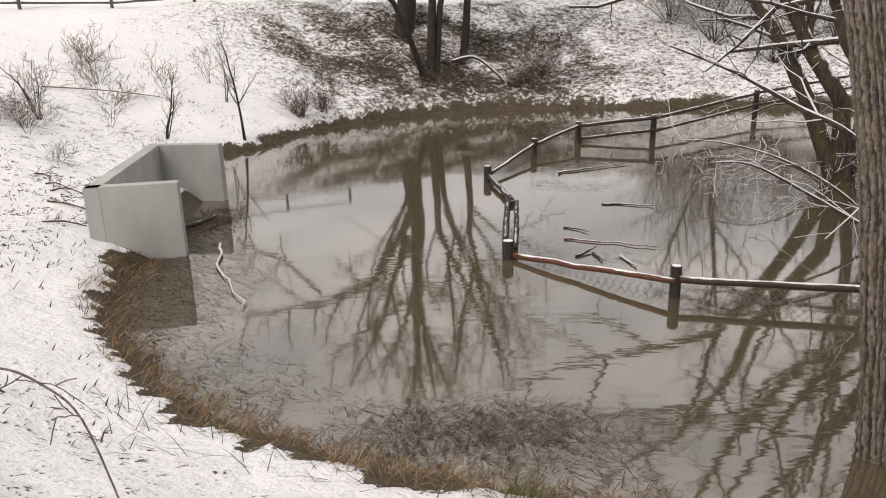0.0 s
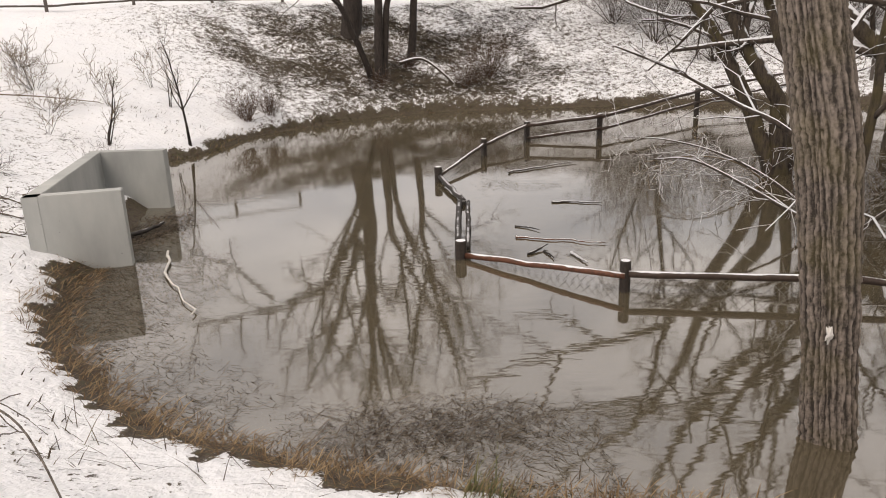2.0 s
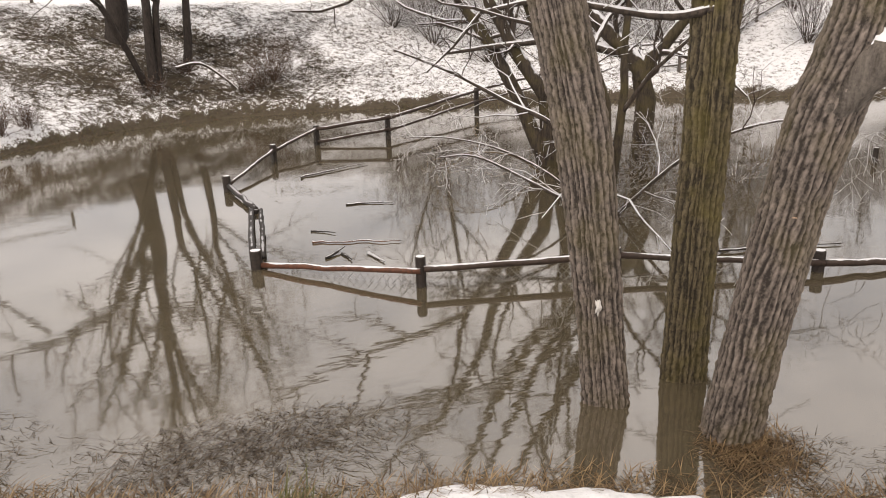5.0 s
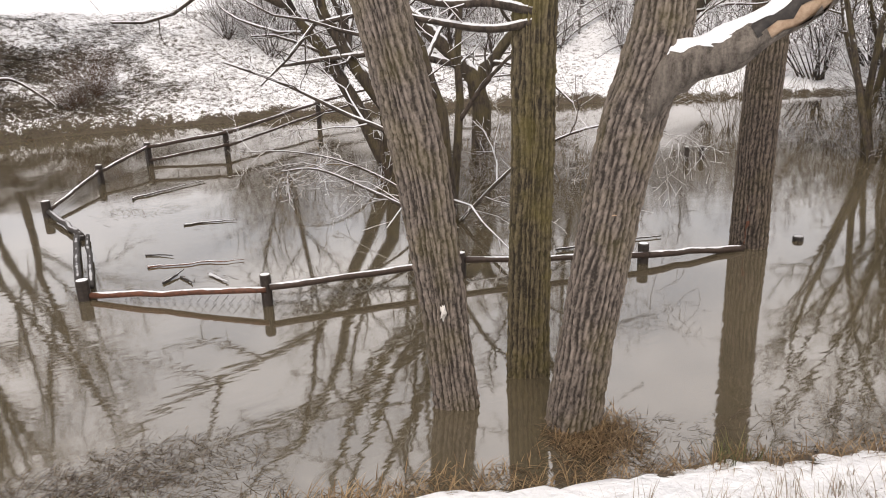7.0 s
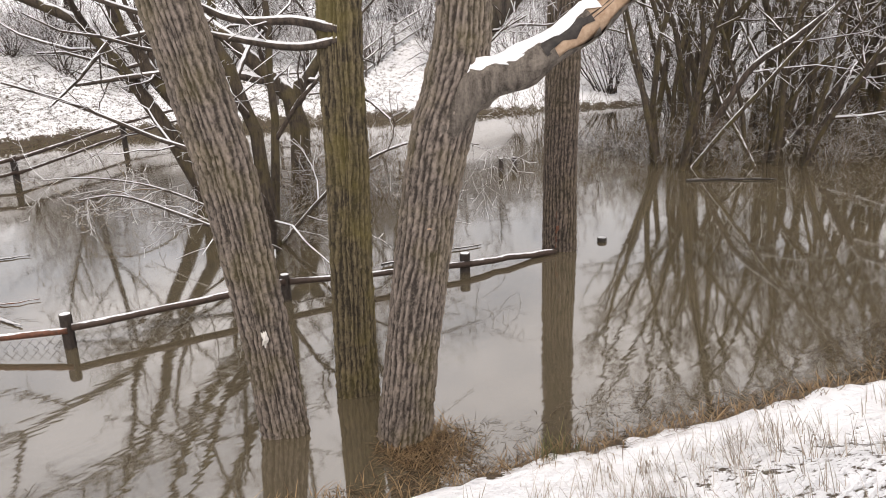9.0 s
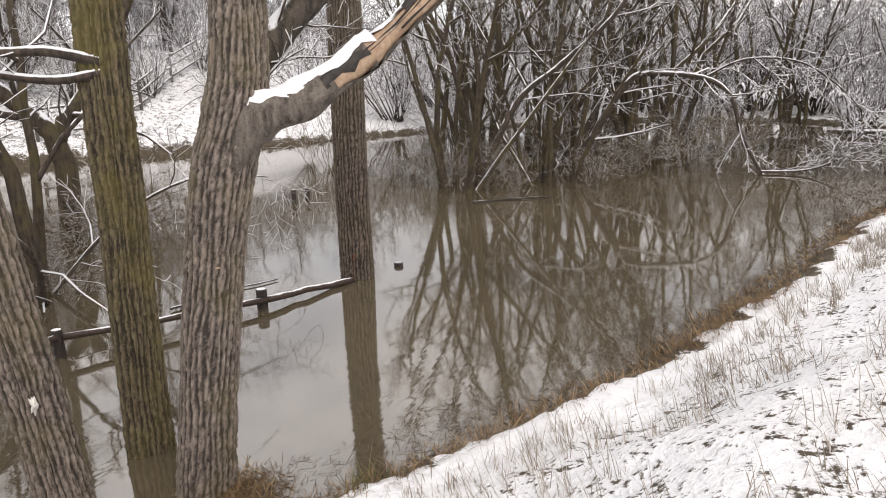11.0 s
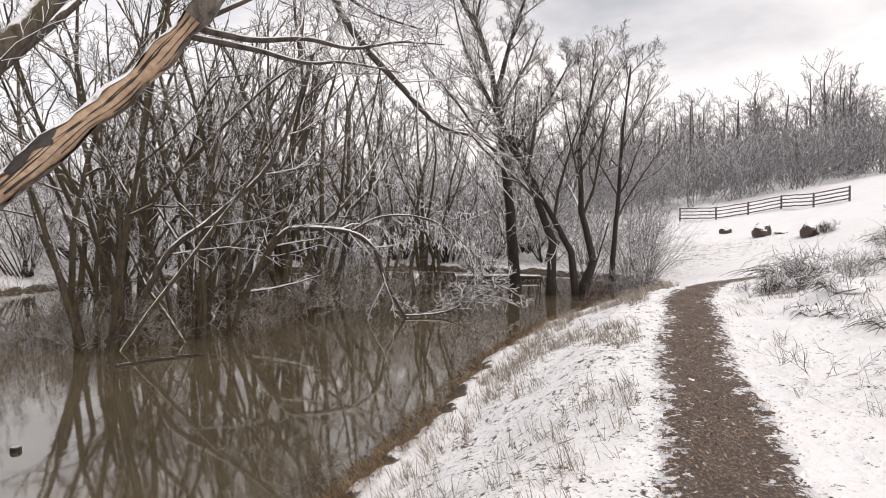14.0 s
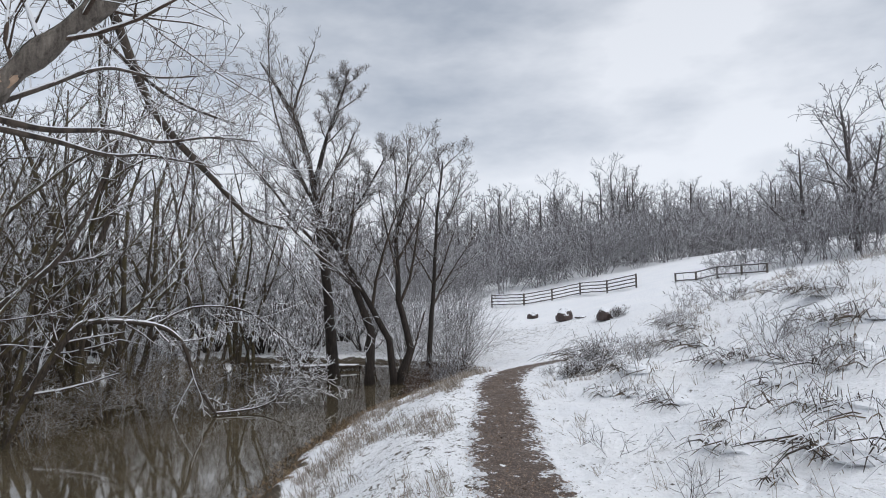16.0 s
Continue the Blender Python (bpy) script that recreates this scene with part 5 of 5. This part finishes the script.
def lying(tb, x, y, z, d, rng):
    a = 2.6 + rng.gauss(0, 0.8)
    ln = rng.uniform(0.1, 0.4)
    tb.blade((x, y, z - 0.01), (x + math.cos(a) * ln, y + math.sin(a) * ln, z + ln * rng.uniform(-0.05, 0.45)), 0.0018 + 0.00022 * max(abs(x), abs(y)))


def flotsam(tb, x, y, z, d, rng):
    a, ln = rng.gauss(-0.2, 0.9), rng.uniform(0.02, 0.09) * rng.choice((1, 1, 1, 2.5))
    tb.blade((x, y, 0.004), (x + math.cos(a) * ln, y + math.sin(a) * ln, rng.uniform(0.004, 0.022)), rng.uniform(0.0010, 0.0026))


def tuft(tb, x, y, z, d, rng):
    lean = rng.gauss(2.2, 0.9)
    for _ in range(rng.randint(5, 11)):
        a, ln = lean + rng.gauss(0, 0.7), rng.uniform(0.08, 0.26)
        px, py, q = x + rng.gauss(0, 0.03), y + rng.gauss(0, 0.03), rng.uniform(0.2, 1.1)
        tb.blade((px, py, z - 0.01), (px + math.cos(a) * ln * q, py + math.sin(a) * ln * q, z + ln * (1.1 - 0.6 * q)), 0.0014 + 0.00018 * max(abs(x), abs(y)))


scatter("weed_tufts", 900, (2.0, -4.0, 20.0, 3.6), lambda x, y, d, c: (d > 0.5) & (d < 2.6) & (waves(x, y, 1.4, 21) > 0.9 * c - 0.35), tuft, M_WEED, "tufts of frosted grey grass on the snowy bank", 16, "grass")
scatter("hill_tufts", 260, (3.0, -15.0, 24.0, -2.0), lambda x, y, d, c: (d > 3.8) & (d < 13) & (waves(x, y, 1.1, 22) > 0.6 * c + 0.15), tuft, M_WEED, "tufts of frosted grey grass on the snowy hill", 17, "grass")
scatter("shore_straw", 12000, (-4.4, 1.2, 8.5, 9.2), lambda x, y, d, c: (d > -0.15) & (d < np.where(x > 4.5, 0.34, np.where(x > 1.5, 0.24, 0.34))) & (c < 1.2 - np.abs(d - 0.1) / 0.3), straw, M_STRAW, "matted brown dead grass along the waterline", 1, "grass")
scatter("shore_straw", 14000, (6.0, -7.5, 26.0, 2.4), lambda x, y, d, c: (d > -0.22) & (d < 0.36 + 0.22 * waves(x, y, 2.2, 33)), straw, M_STRAW, "matted brown dead grass along the waterline", 2, "grass")
scatter("clump_straw", 1500, (2.45, 3.1, 3.5, 4.1), lambda x, y, d, c: np.hypot(x - 2.95, y - 3.72) < 0.3 * c + 0.05, straw, M_STRAW, "heap of dead straw round the foot of the trunk", 3, "grass")
scatter("far_shore_grass", 11000, (-6.5, 14.0, 21.0, 25.5), lambda x, y, d, c: (d > -0.05) & (d < 0.16) & (c > d * 3), stubble, M_STRAW, "short brown grass under the far bank", 4, "grass")
scatter("far_green_grass", 8000, (-6.5, 14.0, 9.0, 25.5), lambda x, y, d, c: (d > 0.02) & (d < 0.22) & (c > 2 * d) & (waves(x, y, 0.9, 31) > -0.1), stubble, M_GREEN, "short olive-green grass under the far bank", 13, "grass")
scatter("green_grass", 420, (0.2, 2.9, 3.7, 4.3), lambda x, y, d, c: (np.hypot(x - 0.35, y - 4.0) < 0.15) | (np.hypot(x - 3.3, y - 2.95) < 0.16), stalk, M_GREEN, "tufts of green grass at the waterline", 5, "grass")
scatter("frosty_stalks", 1000, (1.0, -3.0, 18.0, 3.6), lambda x, y, d, c: (d > 0.4) & (d < 2.5) & (waves(x, y, 1.4, 21) > 0.9 * c - 0.35), stalk, M_WEED, "frosted grey grass stalks poking through the snow", 6, "grass")
scatter("hill_stalks", 2600, (2.0, -16.0, 26.0, -1.5), lambda x, y, d, c: (d > 3.8) & (d < 14) & (waves(x, y, 1.1, 22) > 0.6 * c + 0.1), lying, M_WEED, "frosted bent grass on the snowy hillside", 7, "grass")
scatter("bank_stalks", 1600, (-9.0, 4.0, -2.0, 24.0), lambda x, y, d, c: (d > 0.4) & (d < 7) & (waves(x, y, 1.0, 23) > 0.5 * c - 0.1), stubble, M_DEBRIS, "sparse dry stalks on the snowy slope", 8, "grass")
scatter("near_stalks", 320, (-5.0, 1.0, 2.0, 5.5), lambda x, y, d, c: (d > 0.3) & (d < 3) & (waves(x, y, 1.6, 28) > 0.2), lying, M_DEBRIS, "dark dead stems lying on the snow", 14, "grass")
scatter("north_bank_stalks", 26000, (-6.0, 22.0, 9.0, 31.0), lambda x, y, d, c: (d > 0.5) & (d < 7.5) & (c < 1.0 - 0.1 * np.abs(x + 1)) & (waves(x, y, 1.6, 41) > 0.5 * c - 0.35), lying, M_DEBRIS, "tangled dead grass on the bank under the trees", 9, "grass")
scatter("flotsam", 6500, (-3.9, 3.6, 4.0, 11.0), lambda x, y, d, c: (d > -0.8) & (c < 1.0 + 1.1 * d) & (d < 0.02) & (x < 1.1) & (y < 6.8 - 0.55 * x + 2.5 * (x < -1.6)) & (c < 1.15 + 0.62 * d) & (waves(x, y, 1.7, 24) > 0.8 * c - 0.6), flotsam, M_DEBRIS, "floating mat of dark twigs and rotten reeds", 10, "debris")
scatter("flotsam", 3000, (-3.9, 5.6, -1.2, 9.4), lambda x, y, d, c: (d < 0.02) & (np.hypot((x + 3.0) * 0.9, (y - 7.7) * 0.55) < 0.45 + 0.55 * c), flotsam, M_DEBRIS, "drift of dark twigs and silt by the headwall", 19, "debris")
scatter("flotsam", 3000, (-1.4, 4.3, 1.6, 5.6), lambda x, y, d, c: (d < 0) & (np.hypot((x - 0.1) / 1.15, (y - 4.88) / 0.5) < 0.25 + 0.75 * c), flotsam, M_DEBRIS, "floating mat of dark twigs and rotten reeds", 20, "debris")
scatter("flotsam", 900, (0.7, 8.2, 4.5, 16.0), lambda x, y, d, c: waves(x, y, 1.3, 25) > 0.4 + 0.3 * c, flotsam, M_DEBRIS, "floating twigs inside the drowned fence", 11, "debris")
scatter("flotsam", 3000, (3.0, 0.5, 14.0, 5.0), lambda x, y, d, c: (d > -0.6) & (d < 0.02) & (waves(x, y, 1.3, 26) > 0.8 * c - 0.5), flotsam, M_DEBRIS, "dark twigs floating along the bank", 12, "debris")


def leaf(tb, x, y, z, d, rng):
    a, ln = rng.uniform(0, 6.283), rng.uniform(0.012, 0.032)
    tb.blade((x, y, z + 0.016), (x + math.cos(a) * ln, y + math.sin(a) * ln, z + 0.02 + rng.uniform(0, 0.008)), rng.uniform(0.004, 0.009))


def path_offset(x, y):
    """Metres from the middle of the path."""
    best = np.full(np.shape(x), 1e9)
    for (ax, ay), (bx, by) in zip(PATH_LINE, PATH_LINE[1:]):
        dx, dy = bx - ax, by - ay
        t = np.clip(((x - ax) * dx + (y - ay) * dy) / (dx * dx + dy * dy), 0, 1)
        best = np.minimum(best, np.hypot(x - ax - t * dx, y - ay - t * dy))
    return best


scatter("leaf_litter", 2600, (1.5, -4.5, 13.0, 0.4), lambda x, y, d, c: (path_offset(x, y) < 0.46) & (waves(x, y, 2.4, 52) > 0.9 * c - 0.5), leaf, M_LEAF, "fallen tan leaves trodden into the gravel path", 18, "leaves")


def floating_stick(a, b, r, mat, label, name="stick", bend=0.06):
    rng = random.Random(int(1000 * a[0]) + int(100 * b[1]))
    line = smooth_line([Vector(a), Vector(a).lerp(Vector(b), 0.45) + Vector((bend, bend * 0.5, 0)), Vector(b)], 6)
    wander = 0.018 * (line[-1] - line[0]).length
    line = [p + Vector((rng.gauss(0, wander), rng.gauss(0, wander), 0)) for p in line]
    tb = Tubes()
    tb.tube(line, [r * (1 - 0.05 * i) * rng.uniform(0.8, 1.15) for i in range(len(line))], 7)
    tagged(new(name, tb.mesh(name, mat)), label, "stick")


floating_stick((-2.95, 9.05, 0.03), (-2.05, 7.0, 0.03), 0.017, M_WHITE, "pale peeled stick floating in the muddy water", bend=-0.14)
floating_stick((1.15, 9.15, 0.015), (2.1, 8.76, 0.02), 0.013, M_RAIL_RED, "long wet reddish plank floating in the basin", "plank", 0.02)
floating_stick((1.21, 8.45, 0.01), (1.47, 8.72, 0.04), 0.018, M_PIPE, "broken dark log floating in the basin", "floating_log", 0.01)
floating_stick((1.4, 8.55, 0.01), (1.46, 8.26, 0.02), 0.016, M_PIPE, "broken dark log floating in the basin", "floating_log", 0.01)
floating_stick((1.68, 8.45, 0.01), (1.78, 8.05, 0.02), 0.02, M_FAR_TWIG, "pale grey piece of driftwood floating in the basin", "driftwood", 0.01)
floating_stick((1.22, 9.66, 0.01), (1.48, 9.43, 0.02), 0.012, M_PIPE, "short dark stick floating in the basin", bend=0.02)
floating_stick((1.9, 10.9, 0.01), (2.6, 10.7, 0.02), 0.015, M_POST, "thin dark branch floating in the basin", bend=0.05)
floating_stick((12.05, 6.65, 0.01), (12.97, 5.46, 0.03), 0.03, M_PIPE, "dark drifting branch in front of the thicket", "floating_log", 0.06)
floating_stick((1.5, 13.2, 0.02), (2.9, 14.0, 0.03), 0.018, M_POST, "dark branch floating in the basin", "floating_log")
floating_stick((5.2, 6.9, 0.03), (6.6, 6.6, 0.02), 0.018, M_POST, "thin dark branch lying in the water", "floating_log", 0.12)
scatter("driftwood", 1500, (-4.6, 8.7, -3.0, 11.3), lambda x, y, d, c: np.hypot((x + 3.55) * 1.6, (y - 10.1) * 0.7) < 0.3 + 0.6 * c * c, straw, M_DEBRIS, "heap of dark twigs and rotten reeds in the culvert mouth", 15, "debris")
floating_stick((-3.7, 9.75, 0.05), (-3.45, 10.3, 0.08), 0.035, M_PIPE, "short brown log caught in the culvert mouth", "driftwood_log")


def tussock(x, y, size, seed):
    """A clump of long grass bent downhill, the snow lying on it."""
    rng = random.Random(seed)
    z = ground_at(x, y)
    root = tagged(new("tussock"), "grey tussock of long grass bent over under snow", "grass", "tussocks on the hill")
    root.location = (x, y, z - 0.02)
    bm = bmesh.new()
    bmesh.ops.create_icosphere(bm, subdivisions=3, radius=1)
    for v in bm.verts:
        q = 1 + 0.35 * noise.noise(v.co * 1.6 + Vector((seed, 0, 0))) + 0.15 * noise.noise(v.co * 5)
        v.co = Vector((v.co.x * 0.5 * size * q, v.co.y * 0.34 * size * q - 0.12 * size, max(v.co.z, -0.2) * 0.13 * size * q))
    part("snow", bm, M_SNOW, root, "loose snow caught on the grass")
    lean = 1.9 + rng.gauss(0, 0.35)
    for name, mat, count in (("dead_grass", M_TWIG, int(26 * size)), ("dark_grass", M_DEBRIS, int(24 * size))):
        tb = Tubes()
        for _ in range(count):
            a = lean + rng.gauss(0, 0.85)
            ln = size * rng.uniform(0.25, 0.75)
            px, py = rng.gauss(0, 0.3 * size), rng.gauss(-0.02, 0.2 * size)
            rise = rng.uniform(0.1, 0.3) * size if name == "dead_grass" else rng.uniform(0.02, 0.14) * size
            pts = [Vector((px, py, 0)), Vector((px + math.cos(a) * ln * 0.3, py + math.sin(a) * ln * 0.3, rise)), Vector((px + math.cos(a) * ln * 0.7, py + math.sin(a) * ln * 0.7, rise * 0.8 - 0.05 * ln)), Vector((px + math.cos(a) * ln, py + math.sin(a) * ln, -0.12 * ln + 0.01))]
            w = rng.uniform(0.003, 0.007) + 0.0002 * x
            tb.tube(pts, [w, w, w * 0.8, w * 0.4], 3, cap=False)
        tagged(part_of(name, tb.mesh(name, mat), root), kind="stuff")
    tb = Tubes()
    for _ in range(rng.randint(3, 9)):
        tb.tube(bent((rng.gauss(0, 0.2 * size), rng.gauss(0, 0.12 * size), 0), (rng.gauss(0, 0.8), rng.gauss(0.2, 0.6), 1), size * rng.uniform(0.3, 0.75), 4, 0.14, 0.0, rng), [0.0045, 0.004, 0.0035, 0.003, 0.0025], 3, cap=False)
    tagged(part_of("stalk", tb.mesh("stalk", M_TWIG_BARE), root), kind="stuff")


for i, (x, y, k) in enumerate([(6.12, -4.19, 0.9), (5.6, -4.2, 0.7), (4.87, -3.52, 0.8), (5.3, -3.6, 0.6), (5.87, -3.16, 0.6), (6.5, -3.6, 0.55), (15.13, -5.98, 1.3), (16.6, -7.0, 1.6), (10.06, -4.01, 0.7), (10.6, -4.6, 0.8), (9.2, -4.0, 0.5), (10.94, -6.09, 0.8), (8.37, -4.03, 0.6), (8.41, -6.56, 0.9), (8.08, -6.71, 0.8), (7.6, -6.0, 0.7), (8.58, -5.57, 0.9), (9.4, -5.4, 0.7), (7.4, -4.9, 0.7), (12.5, -6.6, 0.9), (13.8, -7.6, 1.0), (12.0, -5.0, 0.6), (10.3, -7.9, 1.0), (17.5, -9.5, 1.2), (20.5, -11.5, 1.3), (4.84, -3.0, 0.4), (4.3, -3.9, 0.6), (14.0, -5.2, 0.6), (6.9, -5.4, 0.8), (11.6, -8.6, 0.9)]):
    tussock(x, y, k, 700 + i)
for i in range(34):
    r = random.Random(400 + i)
    x, y = r.uniform(4.5, 20), r.uniform(-14, -2)
    d = float(pond_distance(np.array([x]), np.array([y]))[0])
    if d < 4.0:
        continue
    bush("dry_weed", (x, y), r.choice((5, 8, 12)), r.uniform(0.25, 0.6), 0.4, "dry grey weed bent under snow on the hillside", "dry weeds on the hill", 410 + i, (M_TWIG, M_TWIG), (3, 3), 0.004, r.uniform(1.5, 4.0), 1 if i % 2 else 2)
for i, (x, y, h, n) in enumerate([(11.8, -5.5, 0.55, 26), (9.0, -6.0, 0.6, 18), (7.3, -5.2, 0.6, 18), (15.0, -8.0, 0.9, 7), (17.0, -10.0, 1.0, 7), (-2.2, 3.1, 0.25, 9), (-6.0, 11.0, 0.4, 9), (-7.6, 13.0, 0.9, 9), (-5.6, 13.0, 0.9, 4), (-8.5, 13.6, 0.6, 12)]):
    bush("dry_weed", (x, y), n, h, 0.5, "clump of dry frosted weeds standing in snow", "weed clumps", 480 + i, (M_TWIG, M_TWIG), (4, 3), 0.005, 1.8)
snowy_branch([(-2.6, 4.05, 0.82), (-2.22, 3.92, 0.92), (-1.9, 3.74, 0.92), (-1.6, 3.5, 0.89), (-1.35, 3.27, ground_at(-1.35, 3.27) - 0.02)], 0.007, 0.004, 91, "thin curved brown twig bent over the snow", (3, 2), 0.18, 0.0, "fallen_twig", M_LIMB_BARK)
for i, (x, y, h, n, lean) in enumerate([(-9.0, 15.7, 1.1, 8, 0.4), (-8.0, 13.6, 0.7, 16, 2.2), (-8.6, 13.9, 0.5, 14, 2.5), (-8.8, 18.0, 0.9, 18, 3.0), (-9.7, 19.2, 0.9, 18, 3.0), (-8.0, 17.0, 0.8, 12, 3.0), (-7.0, 17.7, 1.1, 5, 0.4), (-7.3, 15.2, 0.7, 3, 0.3), (-6.9, 20.1, 1.2, 5, 0.5)]):
    bush("dry_weed", (x, y), n, h, 0.5, "thin grey-brown weeds rising from the snowy slope", "weeds on the west slope", 520 + i, (M_FAR_TRUNK, M_TWIG_BARE), (4, 3), 0.006, lean, thin=0.0045)
for i, (x, y) in enumerate([(-5.86, 10.38), (-5.43, 9.95), (-5.2, 9.8), (-4.95, 9.3), (-5.1, 10.3), (-4.6, 8.6), (-6.6, 9.2), (-5.6, 8.4), (-3.6, 5.4), (-3.0, 4.6)]):
    r = random.Random(560 + i)
    a, ln = r.uniform(-0.6, 0.6), r.uniform(0.2, 0.5)
    ends = [(x + math.cos(a) * ln * k, y + math.sin(a) * ln * k) for k in (-0.5, 0, 0.5)]
    snowy_branch([(px, py, ground_at(px, py) + 0.03 * (k == 1) + 0.008) for k, (px, py) in enumerate(ends)], 0.012, 0.006, 560 + i, "short dark twig lying on the snow", (4, 2), 0.5, 0.0, "fallen_twig", M_DEBRIS, thin=0.004)
for i, (x, y, h, n) in enumerate([(13.06, -5.17, 0.5, 20), (12.49, -4.5, 0.32, 18), (12.2, -4.9, 0.25, 12), (24.0, -13.4, 0.9, 6), (16.4, -10.2, 0.8, 9), (28.8, -13.2, 0.5, 24)]):
    bush("snowy_bush", (x, y), n, h, 0.6, "small dense bush loaded with snow beside the path", "small bushes on the hill", 580 + i, (M_TWIG, M_TWIG), (5, 4), 0.008, 1.5, thin=0.007)
